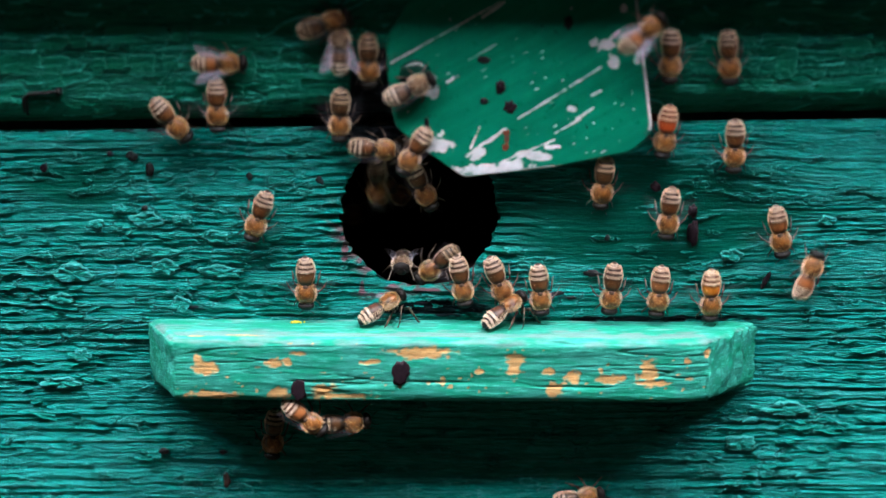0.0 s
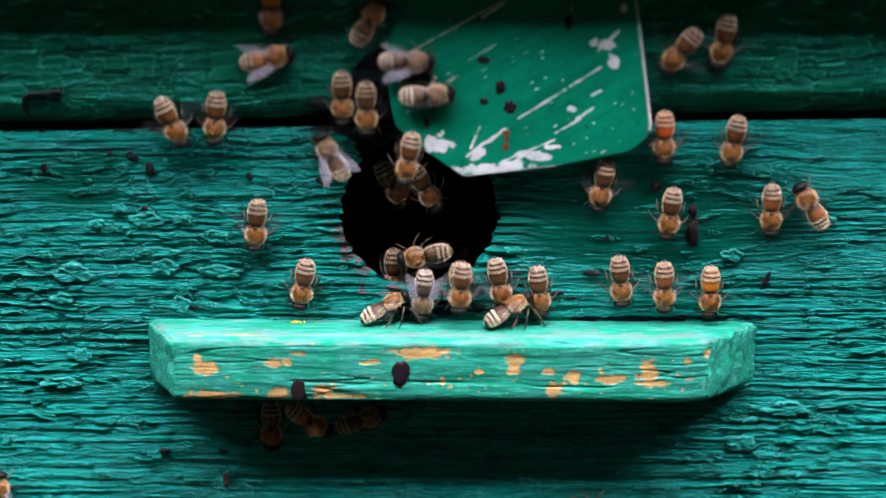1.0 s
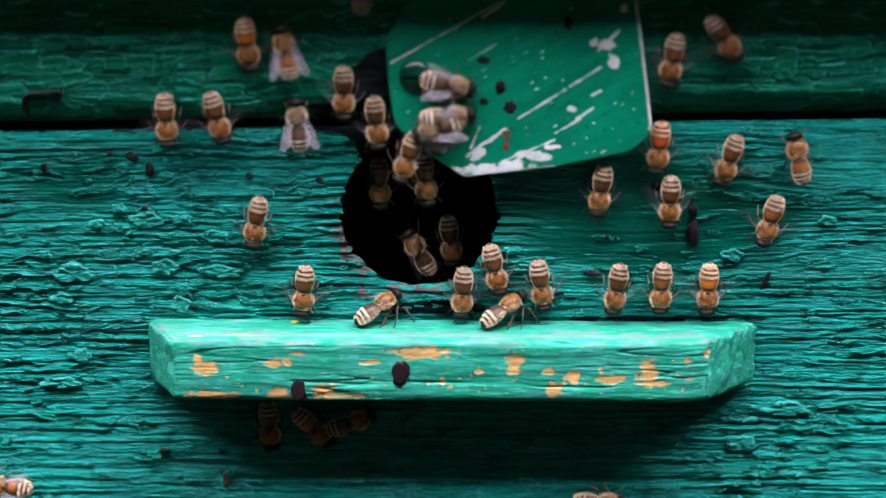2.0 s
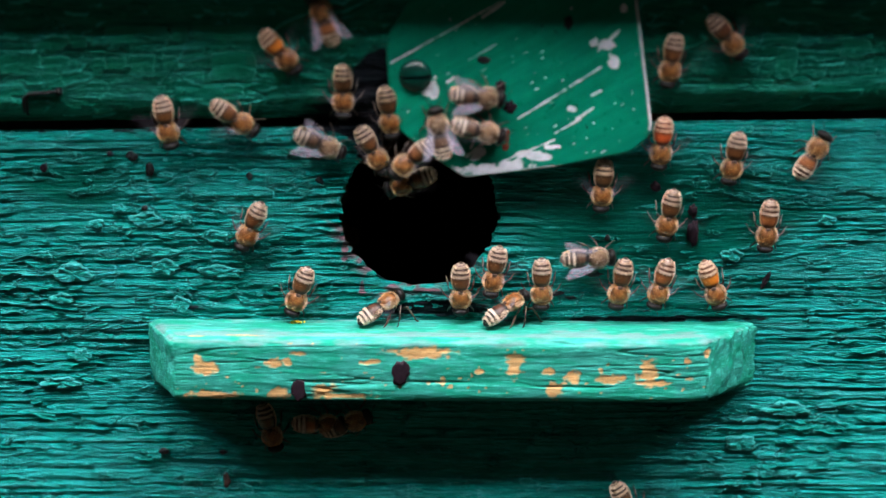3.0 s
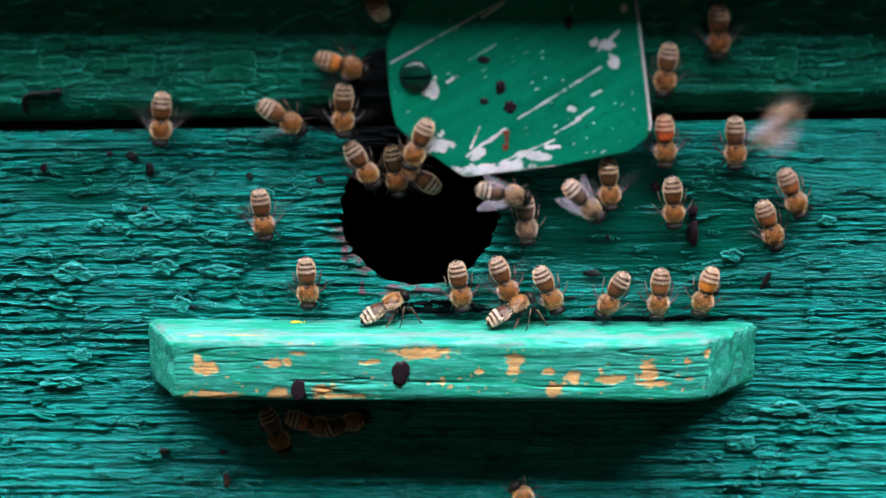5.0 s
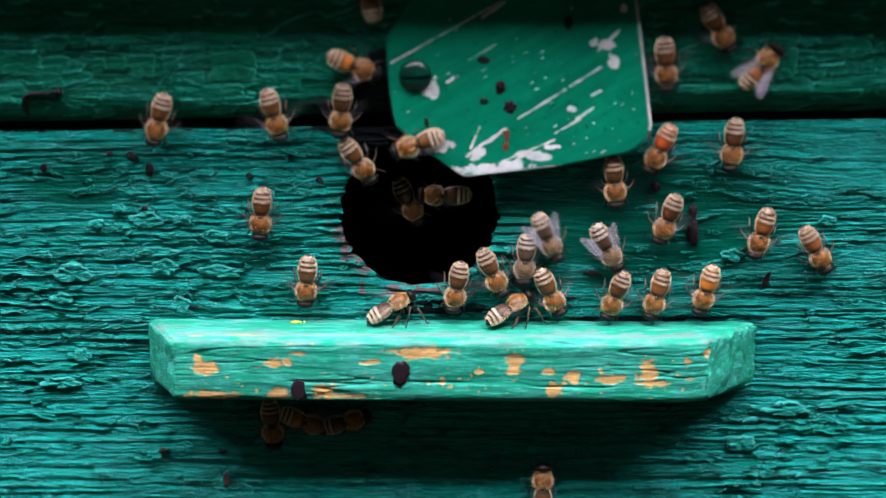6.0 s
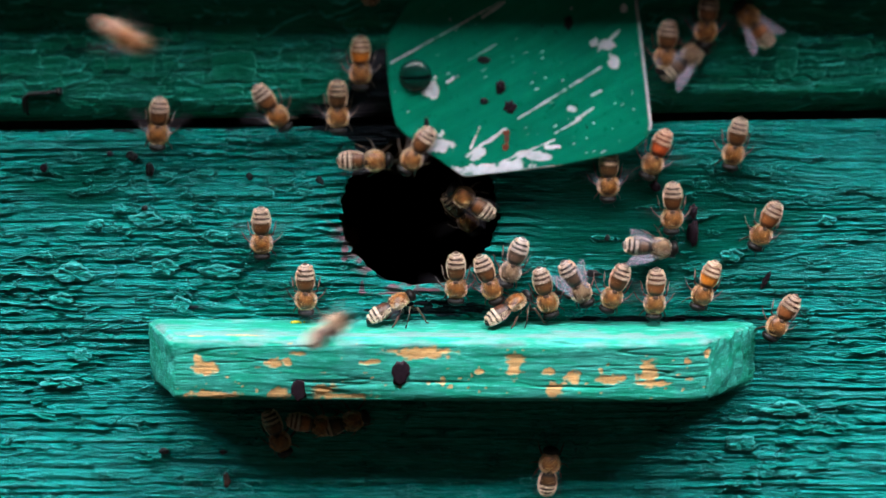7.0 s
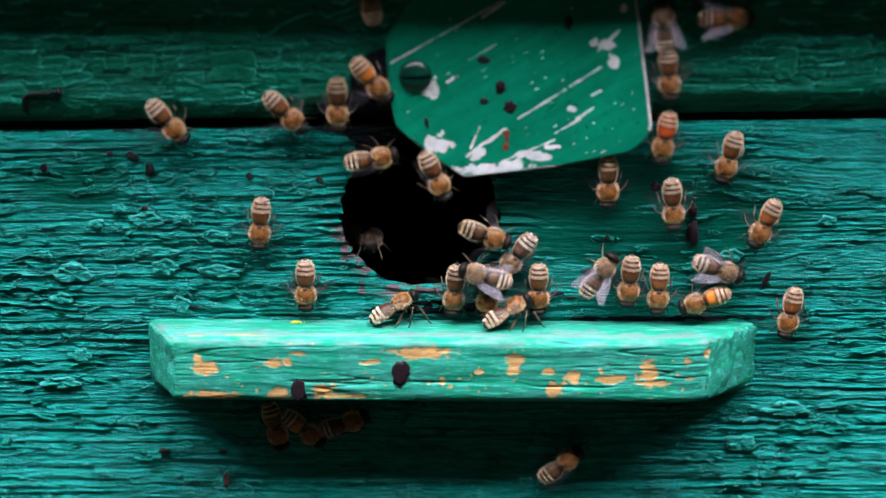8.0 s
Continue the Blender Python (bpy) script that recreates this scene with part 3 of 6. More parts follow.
            if abs(z - 0.05 * x) < 0.48:
                y = min(y, 0.75)
            row.append(bm.verts.new(Vector((x, -y, z)) * MM))
        rows.append(row)
    for p, q in zip(rows, rows[1:]):
        for k in range(turns):
            bm.faces.new((p[k], q[k], q[(k + 1) % turns], p[(k + 1) % turns]))
    bm.faces.new(rows[0])
    bmesh.ops.recalc_face_normals(bm, faces=bm.faces)
    head = part("screw", bm, SCREW_PAINT, cover, "round slotted screw painted green", smooth=False)
    head.location = Vector((-6.4, -plate_out(-6.4, 43.2) + 0.2, 43.4)) * MM
    # near-black strip in the groove: the slot's shade put into its colour
    bm = bmesh.new()
    box_mesh(bm, (-3.55, -0.80, -0.40), (3.55, -0.3, 0.40))
    bmesh.ops.rotate(bm, verts=bm.verts, matrix=Matrix.Rotation(-0.05, 3, "Y"))
    part("slot", bm, SLOT_SHADE, head, "screw slot with its shade as a dark strip", smooth=False)
    bm = bmesh.new()
    bmesh.ops.create_cone(bm, segments=14, radius1=0.0017, radius2=0.0014, depth=0.016, cap_ends=True)
    bmesh.ops.rotate(bm, verts=bm.verts, matrix=Matrix.Rotation(radians(90), 3, "X"))
    part("shank", bm, RUST, head).location = (0, 0.0078, 0)
    return cover


entrance_cover()


def tube(points, radii, segments=7):
    """A jointed limb through points (mm)."""
    bm = bmesh.new()
    rings = []
    pts = [Vector(p) for p in points]
    for i, p in enumerate(pts):
        d = (pts[min(i + 1, len(pts) - 1)] - pts[max(i - 1, 0)]).normalized()
        u = d.orthogonal().normalized()
        w = d.cross(u)
        rings.append([bm.verts.new((p + (u * math.cos(a) + w * math.sin(a)) * radii[i]) * MM) for a in [2 * math.pi * k / segments for k in range(segments)]])
    for a, b in zip(rings, rings[1:]):
        for k in range(segments):
            bm.faces.new((a[k], a[(k + 1) % segments], b[(k + 1) % segments], b[k]))
    bm.faces.new(list(reversed(rings[0])))
    bm.faces.new(rings[-1])
    return bm


# ---- lifted flakes of paint on the planks ----
def flake_mesh(seed):
    """A curled, ragged flake of paint about 3 mm long and 1.5 mm high."""
    rng = random.Random(seed)
    bm = bmesh.new()
    n = 20
    rings = [[], [], [], []]
    for k in range(n):
        a = 2 * math.pi * k / n
        r = 0.5 + 0.55 * rng.random() + 0.22 * math.cos(2 * a + seed) + 0.15 * math.cos(3 * a + 2 * seed)
        x, z = 1.5 * r * math.cos(a), 0.72 * r * math.sin(a)
        curl = 0.12 + 0.30 * rng.random() + (0.22 if math.sin(a) < 0 else 0.0)
        rings[0].append(bm.verts.new(Vector((x * 0.9, 0.3, z * 0.9)) * MM))
        rings[1].append(bm.verts.new(Vector((x, -curl + 0.06, z)) * MM))
        rings[2].append(bm.verts.new(Vector((x * 0.97, -curl - 0.04, z * 0.97)) * MM))
        rings[3].append(bm.verts.new(Vector((x * 0.6, -0.10 - 0.1 * rng.random(), z * 0.6)) * MM))
    mid = bm.verts.new(Vector((0, -0.12, 0)) * MM)
    for low, top in zip(rings, rings[1:]):
        for k in range(n):
            j = (k + 1) % n
            bm.faces.new((low[k], low[j], top[j], top[k]))
    for k in range(n):
        bm.faces.new((rings[3][k], rings[3][(k + 1) % n], mid))
    bmesh.ops.recalc_face_normals(bm, faces=bm.faces)
    me = bpy.data.meshes.new("paint_flake")
    bm.to_mesh(me)
    bm.free()
    me.materials.append(FLAKE_PAINT)
    return me


def coat_sheet(w, h, seed):
    """A thin flat sheet of paint with a ragged outline that lifts along its lower edge; w by h mm."""
    rng = random.Random(900 + seed)
    n = 44
    rows, worn_glint = [], []
    rag = [rng.uniform(-1, 1) for _ in range(n)]
    for out, back, wear in ((0.97, 0.5, 0.0), (1.0, -0.02, 0.5), (0.985, -0.12, 1.0), (0.93, -0.14, 0.25), (0.6, -0.12, 0.0), (0.05, -0.12, 0.0)):
        for k in range(n):
            a = 2 * math.pi * k / n
            c, d = math.cos(a), math.sin(a)
            r = (abs(c) ** 5 + abs(d) ** 5) ** -0.2 * (1 + 0.05 * rag[k] + 0.04 * math.sin(3 * a + seed) + (0.10 * math.sin(5 * a + 2 * seed) if d < 0 else 0.0))
            lift = -0.16 * (0.5 + 0.5 * rag[k - 3]) if d < -0.3 and back < 0.4 else 0.0
            rows.append((0.5 * w * r * out * c, back + lift, 0.5 * h * r * out * d))
            worn_glint.append(wear * (1.0 if d < 0 else 0.35))
    me = sheet("coat_sheet", np.array(rows) * MM, grid_quads(6, n, True), COAT_PAINT)
    attribute(me, "worn_glint", np.array(worn_glint))
    return me


def crust(w, h, seed):
    """A lumpy crust of several lifted paint scales, w by h mm, paler along its broken rim."""
    rng = random.Random(400 + seed)
    n, rows, worn_glint = 40, [], []
    rag = [rng.uniform(-1, 1) for _ in range(n)]
    lobes = rng.randint(3, 5)
    for out, wear in ((1.0, 0.0), (1.02, 0.5), (0.95, 1.0), (0.84, 0.45), (0.62, 0.1), (0.36, 0.1), (0.04, 0.1)):
        for k in range(n):
            a = 2 * math.pi * k / n
            r = out * (0.84 + 0.10 * rag[k] + 0.12 * math.sin(lobes * a + seed))
            x, z = 0.5 * w * r * math.cos(a), 0.5 * h * r * math.sin(a)
            high = 0.35 + 0.28 * rag[k - 2] * out + (0.22 if math.sin(a) < 0 else 0.05) + 0.55 * (noise.noise(Vector((x * 0.7, z * 1.3, seed))))
            rows.append((x, 0.6 if len(rows) < n else (-0.1 if len(rows) < 2 * n else -max(0.12, high)), z))
            worn_glint.append(wear)
    me = sheet("paint_flake", np.array(rows) * MM, grid_quads(7, n, True), FLAKE_PAINT)
    attribute(me, "worn_glint", np.array(worn_glint))
    return me


def paint_flakes():
    rng = random.Random(44)
    shapes = [flake_mesh(s) for s in range(14)]
    # where paint has lifted: centre, spread, how many, size
    fields = [(-52, 0, 16, 6, 46, 0.8), (-92, -6, 10, 9, 26, 0.9), (-45, -10, 18, 3, 40, 0.75), (88, -48, 14, 8, 36, 0.9), (62, -6, 22, 5, 26, 0.7), (-90, -32, 12, 10, 24, 1.0),
              (-12, -13.5, 20, 1.4, 22, 0.6), (95, -25, 9, 10, 20, 0.9), (-62, 22, 26, 5, 26, 0.6), (-60, -52, 30, 7, 24, 0.8)]
    for cx, cz, sx, sz, count, size in fields:
        for _ in range(count):
            x, z = rng.gauss(cx, sx * 0.6), rng.gauss(cz, sz * 0.6)
            if math.hypot(x - HOLE_X, z - HOLE_Z) < HOLE_R + 1.5 or abs(x) > 108 or z > 28:
                continue
            if -72 < x < 76 and -35 < z < -17:
                continue
            f = part("paint_flake", rng.choice(shapes), None, hive)
            k = size * rng.uniform(0.4, 1.0) * rng.uniform(0.8, 1.9)
            y = -float(plank_relief(np.array([x]), np.array([z]))[0][0]) - 0.1
            f.matrix_basis = pose(x * MM, y * MM, z * MM, rng.uniform(-8, 8), rng.uniform(-10, 10), rng.uniform(-8, 8)) @ Matrix.Diagonal((k * rng.uniform(0.8, 2.0), 0.6, k * rng.uniform(0.7, 1.2), 1))
    # the larger crusts of lifted paint: centre, length and height
    for k, (x, z, w, h) in enumerate((
        (91.5, 7.3, 4.6, 2.4), (69.0, -1.5, 6.2, 3.4), (-70.5, 7.4, 9.0, 4.4), (-88.6, -6.0, 10.0, 5.4), (-62.2, 7.4, 5.4, 2.8), (-82.3, 6.5, 4.0, 2.4),
        (-67.6, -0.6, 12.0, 2.4), (-66.6, -4.4, 7.4, 4.8), (-76.9, 10.2, 3.8, 2.4), (-95.3, -1.4, 3.8, 2.4), (-91.6, -12.4, 6.8, 3.0), (-54.3, 3.3, 7.4, 3.4),
        (-53.2, -5.5, 12.0, 3.4), (-63.1, -13.8, 5.4, 4.6), (-87.3, -27.0, 4.8, 4.0), (-93.0, -34.0, 11.0, 3.2), (84.0, -41.0, 13.0, 4.2), (73.0, -50.0, 9.0, 5.0),
    )):
        f = part("paint_flake", crust(w, h, k), None, hive)
        f.matrix_basis = pose(x * MM, -0.25 * MM, z * MM, 3, 2, 0)
    # flat sheets of the last coat left on the upper plank: centre and size
    for k, (x, z, w, h) in enumerate((
        (-69.7, 45.9, 6.0, 4.2), (-75.6, 45.8, 4.4, 3.0), (-79.9, 45.5, 3.4, 3.0), (-63.1, 46.1, 4.0, 3.0), (-89.6, 45.5, 6.2, 4.2), (-98.0, 45.8, 9.8, 5.2),
        (-84.2, 51.1, 3.8, 2.8), (-90.8, 50.8, 7.4, 3.4), (-70.9, 52.8, 14.6, 4.4), (-60.8, 53.1, 3.8, 3.8), (-48.5, 45.4, 10.8, 7.0), (-50.5, 53.4, 15.0, 3.6),
        (-48.8, 39.6, 5.0, 2.4), (79.7, 46.5, 4.9, 6.6), (95.5, 49.5, 6.8, 4.8), (101.5, 52.2, 3.4, 3.5), (78.0, 51.9, 9.0, 2.8),
    )):
        f = part("coat_sheet", coat_sheet(w, h, k), None, hive)
        f.matrix_basis = pose(x * MM, -2.15 * MM, z * MM, 0, (k * 7) % 5 - 2, 0)


# ---- specks, lumps and smears ----
SPECK_WORDS = {
    "propolis_smear": "dark purple propolis smear on the board front",
    "propolis_lump": "dark dried propolis lump stuck to green wall",
    "propolis_speck": "small reddish brown propolis speck on green paint",
    "dirt_speck": "small black dirt speck stuck to green paint",
    "rust_speck": "small brown rust speck on green paint",
}


def speck(name, material, x, out, z, rx, rz, lean):
    """An uneven flattened lump that sits on a surface."""
    bm = bmesh.new()
    bmesh.ops.create_icosphere(bm, subdivisions=3, radius=1)
    flat = 0.07 if "smear" in name or "rust" in name else 0.35
    for v in bm.verts:
        k = 1 + (0.35 if "smear" in name else 0.5) * noise.noise(v.co * 1.9 + Vector((x, z, out))) + (0.14 if "smear" in name else 0.3) * noise.noise(v.co * 4.5 + Vector((z, x, 0)))
        v.co = Vector((v.co.x * rx * k, v.co.y * flat * min(rx, rz) * k, v.co.z * rz * k)) * MM
    me = bpy.data.meshes.new(name)
    bm.to_mesh(me)
    bm.free()
    me.polygons.foreach_set("use_smooth", np.full(len(me.polygons), True))
    me.materials.append(material)
    ob = new(name, me)
    ob.matrix_basis = pose(x * MM, -out * MM, z * MM, 0, lean, 0)
    return tagged(ob, SPECK_WORDS[name], "speck")


for row in (
    ("propolis_smear", PROPOLIS, -10, 14.2, -26.2, 1.98, 3.15, 10),
    ("propolis_smear", PROPOLIS, -34.3, 14.2, -30.5, 1.62, 2.52, 0),
    ("propolis_lump", PROPOLIS, 59.4, 0.5, 9.6, 1.02, 1.51, 0),
    ("propolis_lump", PROPOLIS, 59.6, 0.5, 4.2, 1.38, 2.9, 0),
    ("propolis_lump", PROPOLIS, 50.3, 0.5, 15.7, 1.32, 1.13, 30),
    ("dirt_speck", BLACK_DIRT, 39.2, 0.5, 3, 0.6, 0.76, 0),
    ("dirt_speck", BLACK_DIRT, 35.7, 0.5, -6, 2.04, 0.76, 5),
    ("dirt_speck", PROPOLIS, 77.4, 0.4, -7.7, 0.62, 2.5, 25),
    ("propolis_speck", PROPOLIS, -94.1, 0.5, 20.3, 0.84, 1.13, 20),
    ("propolis_speck", PROPOLIS, -78.4, 0.5, 23.8, 0.84, 0.57, 0),
    ("dirt_speck", BLACK_DIRT, -73.2, 0.5, 23.2, 1.32, 1.13, 30),
    ("dirt_speck", BLACK_DIRT, -69.2, 0.5, 19.9, 0.84, 1.64, 0),
    ("dirt_speck", BLACK_DIRT, -45.7, 0.5, 18.3, 0.72, 0.88, 0),
    ("dirt_speck", BLACK_DIRT, -70.7, 0.5, 10.4, 0.72, 0.57, 0),
    ("propolis_speck", PROPOLIS, 13.3, 4.56, 40.8, 1.2, 1.64, 0),
    ("propolis_speck", PROPOLIS, 15.7, 4.93, 36.1, 1.44, 1.51, 0),
    ("dirt_speck", BLACK_DIRT, 9.5, 4.04, 47.2, 1.56, 0.88, 15),
    ("dirt_speck", BLACK_DIRT, 9.5, 4.81, 37.6, 0.96, 0.88, 0),
    ("dirt_speck", BLACK_DIRT, 28.8, 3.36, 55.7, 0.96, 1.64, 0),
    ("rust_speck", RED_RUST, 14.7, 5.43, 29.9, 1.0, 1.0, 0),
    ("rust_speck", RED_RUST, 14.6, 5.72, 26.2, 0.8, 1.7, 0),
    ("rust_speck", RUST, -53.4, 0.5, -59.8, 0.72, 1.89, 0),
    ("dirt_speck", BLACK_DIRT, -54, 0.5, -52.3, 0.96, 0.5, 0),
    ("dirt_speck", BLACK_DIRT, -68.6, 0.5, -52, 1.2, 0.76, 0),
    ("dirt_speck", BLACK_DIRT, -29.1, 0.5, 17.1, 0.72, 1.13, -30),
    ("dirt_speck", BLACK_DIRT, -3.8, 5.23, 32.4, 0.48, 1.39, -10),
    ("dirt_speck", BLACK_DIRT, 27.3, 0.5, -11.1, 1.8, 0.5, -10),
    ("dirt_speck", BLACK_DIRT, 30.7, 0.5, -12.1, 1.2, 0.38, 0),
):
    speck(*row)


def pollen_crumb():
    bm = bmesh.new()
    for k in range(9):
        a = k * 2.4
        made = bmesh.ops.create_icosphere(bm, subdivisions=1, radius=0.00042 * (1.2 - 0.06 * k))["verts"]
        bmesh.ops.translate(bm, verts=made, vec=Vector((math.cos(a) * 0.26 * k, math.sin(a) * 0.09 * k, 0.1)) * MM)
    me = bpy.data.meshes.new("pollen_crumb")
    bm.to_mesh(me)
    bm.free()
    me.materials.append(POLLEN)
    ob = new("pollen_crumb", me)
    ob.location = Vector((-35.3, -2.6, -17.75)) * MM
    tagged(ob, "bright yellow pollen crumb lying on the landing board", "pollen")


def bent_nail():
    nail = thing("bent_nail", "blackened bent nail in the upper green plank", "nail")
    bm = bmesh.new()
    pts = [(-97.3, 0.6, 33.2), (-97.3, -2.2, 34.6), (-97.2, -2.9, 38.0), (-96.2, -3.0, 38.9), (-92.0, -3.0, 39.1), (-89.6, -3.0, 39.4)]
    part("shank", tube(pts, [0.5, 0.75, 0.7, 0.55, 0.45, 0.45], 10), BLACK_DIRT, nail)
    bm = tube([(-89.7, -3.0, 39.4), (-88.6, -3.1, 39.5)], [0.95, 0.95], 14)
    part("head", bm, BLACK_DIRT, nail)


pollen_crumb()
bent_nail()
paint_flakes()


# ---- honeybees ----
def banded(name, broad, dark, pale, tip, end=0.93):
    """Striped abdomen: colours follow the segments along the body."""
    n = Nodes(name)
    vec = n.coords((1, 1, 1))
    sep = n.add("ShaderNodeSeparateXYZ", Vector=vec)
    wob = n.noise(n.coords((900, 900, 900)), 1.0, 3)
    along = n.add("ShaderNodeMath", **{})
    along.operation = "MULTIPLY_ADD"
    n.feed(along, 0, sep.outputs["Y"])
    along.inputs[1].default_value = -1 / 0.0080
    n.feed(along, 2, n.grey(wob, (0.3, 0.070), (0.7, 0.108)))
    half = tuple((p + q) / 2 for p, q in zip(broad, dark))
    stops = [(0.0, dark), (0.14, dark), (0.20, broad), (0.38, broad), (0.44, half), (0.475, dark), (0.52, pale), (0.56, pale), (0.59, dark), (0.65, dark),
             (0.675, pale), (0.715, pale), (0.74, dark), (0.785, dark), (0.805, pale), (end - 0.065, pale), (end - 0.045, dark), (end - 0.03, pale), (end - 0.01, pale), (end + 0.01, tip), (1.0, tip)]
    colour = n.ramp(along.outputs[0], *stops)
    mott = n.noise(n.coords((1500, 1500, 1500)), 1.0, 4)
    colour = n.mix(n.grey(mott, (0.35, 0.25), (0.65, 0)), colour, tuple(c * 0.6 for c in dark))
    each = n.add("ShaderNodeObjectInfo").outputs["Random"]
    colour = n.mix(n.grey(each, (0.0, 0.0), (1.0, 0.7)), colour, (0.60, 0.52, 0.45), "MULTIPLY")
    n.set(Base_Color=colour, Roughness=n.grey(mott, (0.3, 0.34), (0.7, 0.52)), Specular_IOR_Level=0.4)
    n.bump(mott, 0.4, 0.0002)
    return n.mat


PALE = (0.50, 0.37, 0.295)
ABDOMEN = {
    "brown": banded("abdomen_brown", (0.16, 0.058, 0.017), (0.042, 0.017, 0.008), PALE, (0.035, 0.018, 0.010)),
    "bold": banded("abdomen_bold", (0.075, 0.026, 0.012), (0.014, 0.008, 0.006), (0.62, 0.50, 0.42), (0.006, 0.005, 0.005), 0.86),
    "dark": banded("abdomen_dark", (0.095, 0.040, 0.013), (0.016, 0.008, 0.004), (0.36, 0.25, 0.16), (0.02, 0.014, 0.012)),
    "orange": banded("abdomen_orange", (0.70, 0.21, 0.02), (0.10, 0.03, 0.01), (0.62, 0.45, 0.32), (0.10, 0.05, 0.03)),
    "red": banded("abdomen_red", (0.58, 0.095, 0.022), (0.14, 0.028, 0.012), (0.62, 0.36, 0.24), (0.05, 0.02, 0.015)),
    "amber": banded("abdomen_amber", (0.36, 0.12, 0.035), (0.085, 0.032, 0.014), PALE, (0.05, 0.03, 0.02)),
    "grey": banded("abdomen_grey", (0.13, 0.07, 0.045), (0.018, 0.013, 0.014), (0.60, 0.49, 0.44), (0.02, 0.016, 0.018)),
}
THORAX = plain("thorax_hide", (0.05, 0.015, 0.003), (0.30, 0.105, 0.018), 0.45, 620, 0.7)
GREY_THORAX = plain("grey_thorax_hide", (0.05, 0.022, 0.010), (0.26, 0.15, 0.075), 0.75, 620, 0.7)
GREY_FUR = plain("grey_fur", (0.28, 0.19, 0.12), (0.56, 0.44, 0.33), 0.85, 800, 0.0)
SCUTELLUM = plain("scutellum_hide", (0.016, 0.008, 0.004), (0.075, 0.032, 0.012), 0.8, 900, 0.5)
FUR = plain("tan_fur", (0.38, 0.18, 0.044), (0.78, 0.52, 0.24), 0.85, 800, 0.0)
PALE_FUR = plain("pale_fur", (0.52, 0.37, 0.24), (0.92, 0.74, 0.55), 0.85, 800, 0.0)
CHITIN = plain("dark_chitin", (0.003, 0.002, 0.002), (0.008, 0.005, 0.004), 0.5, 1200, 0.3, gloss=0.25)
LEG = plain("leg_chitin", (0.012, 0.008, 0.006), (0.10, 0.062, 0.036), 0.45, 900, 0.3)
EYE = plain("eye_black", (0.003, 0.002, 0.002), (0.009, 0.006, 0.005), 0.45, 2500, 0.1, gloss=0.2)


def wing_film(name, film, vein_cover, root):
    n = Nodes(name)
    cells = n.add("ShaderNodeTexVoronoi", Vector=n.coords((650, 330, 1)), Scale=1.0)
    cells.feature = "DISTANCE_TO_EDGE"
    vein = n.grey(cells.outputs["Distance"], (0.0, 0.8), (0.035, 0.0))
    sep = n.add("ShaderNodeSeparateXYZ", Vector=n.coords((1, -380, 1)))
    base = n.grey(sep.outputs["Y"], (0.25, root), (0.75, 0.0))
    cover = n.mix(1.0, n.grey(vein, (0.0, film), (1.0, vein_cover)), base, "LIGHTEN")
    n.set(Base_Color=n.mix(vein, (0.60, 0.55, 0.68), (0.22, 0.15, 0.16)), Roughness=0.28, Alpha=cover, Specular_IOR_Level=0.7)
    n.bump(vein, 0.3, 0.0002)
    return n.mat


WING = wing_film("wing_film", 0.30, 0.62, 0.4)
CLEAR_WING = wing_film("clear_wing_film", 0.012, 0.025, 0.22)


def lathe(profile, segments=20, squash=0.86, sag=None):
    """A body of rings along y: (y, radius) in mm, closed at both ends."""
    bm = bmesh.new()
    rings = []
    for y, r in profile:
        dz = sag(y) if sag else 0.0
        rings.append([bm.verts.new(Vector((r * math.cos(a), y, r * squash * math.sin(a) + dz)) * MM) for a in [2 * math.pi * k / segments for k in range(segments)]])
    for a, b in zip(rings, rings[1:]):
        for k in range(segments):
            bm.faces.new((a[k], a[(k + 1) % segments], b[(k + 1) % segments], b[k]))
    bm.faces.new(rings[0])
    bm.faces.new(list(reversed(rings[-1])))
    bmesh.ops.recalc_face_normals(bm, faces=bm.faces)
    return bm


def ball(cx, cy, cz, rx, ry, rz, seg=18):
    bm = bmesh.new()
    bmesh.ops.create_uvsphere(bm, u_segments=seg, v_segments=max(8, seg * 2 // 3), radius=1)
    for v in bm.verts:
        v.co = Vector((cx + v.co.x * rx, cy + v.co.y * ry, cz + v.co.z * rz)) * MM
    return bm


def hairs(count, seed, surface, length, width=0.05, lean=(0, -0.45, 0.0)):
    """Many short hairs: surface(rng) gives a point and its normal in mm."""
    rng = random.Random(seed)
    bm = bmesh.new()
    for _ in range(count):
        p, nrm = surface(rng)
        d = (nrm + Vector(lean) * rng.uniform(0.5, 1.3) + Vector((rng.uniform(-1, 1), rng.uniform(-1, 1), rng.uniform(-1, 1))) * 0.35).normalized()
        side = d.cross(Vector((rng.uniform(-1, 1), rng.uniform(-1, 1), rng.uniform(-1, 1)))).normalized() * width
        tip = p + d * length * rng.uniform(0.6, 1.2)
        bm.faces.new([bm.verts.new(q * MM) for q in (p - side, p + side, tip)])
    return bm


TH_C, TH_R = Vector((0, 2.7, 3.1)), Vector((2.3, 2.5, 1.95))


def sag(y):
    return 3.0 - 0.05 * max(0.0, -y) - 0.012 * max(0.0, -y - 2) ** 2


def abdomen_radius(y):
    t = (0.9 - y) / 8.0
    waist = min(1.0, 0.70 + 0.30 * max(0.0, (0.9 - y) / 1.1))
    return waist * 2.36 * max(0.02, math.sin(math.pi * min(1.0, 0.12 + 0.88 * t) ** 1.10)) ** 0.52 if t < 0.99 else 0.25


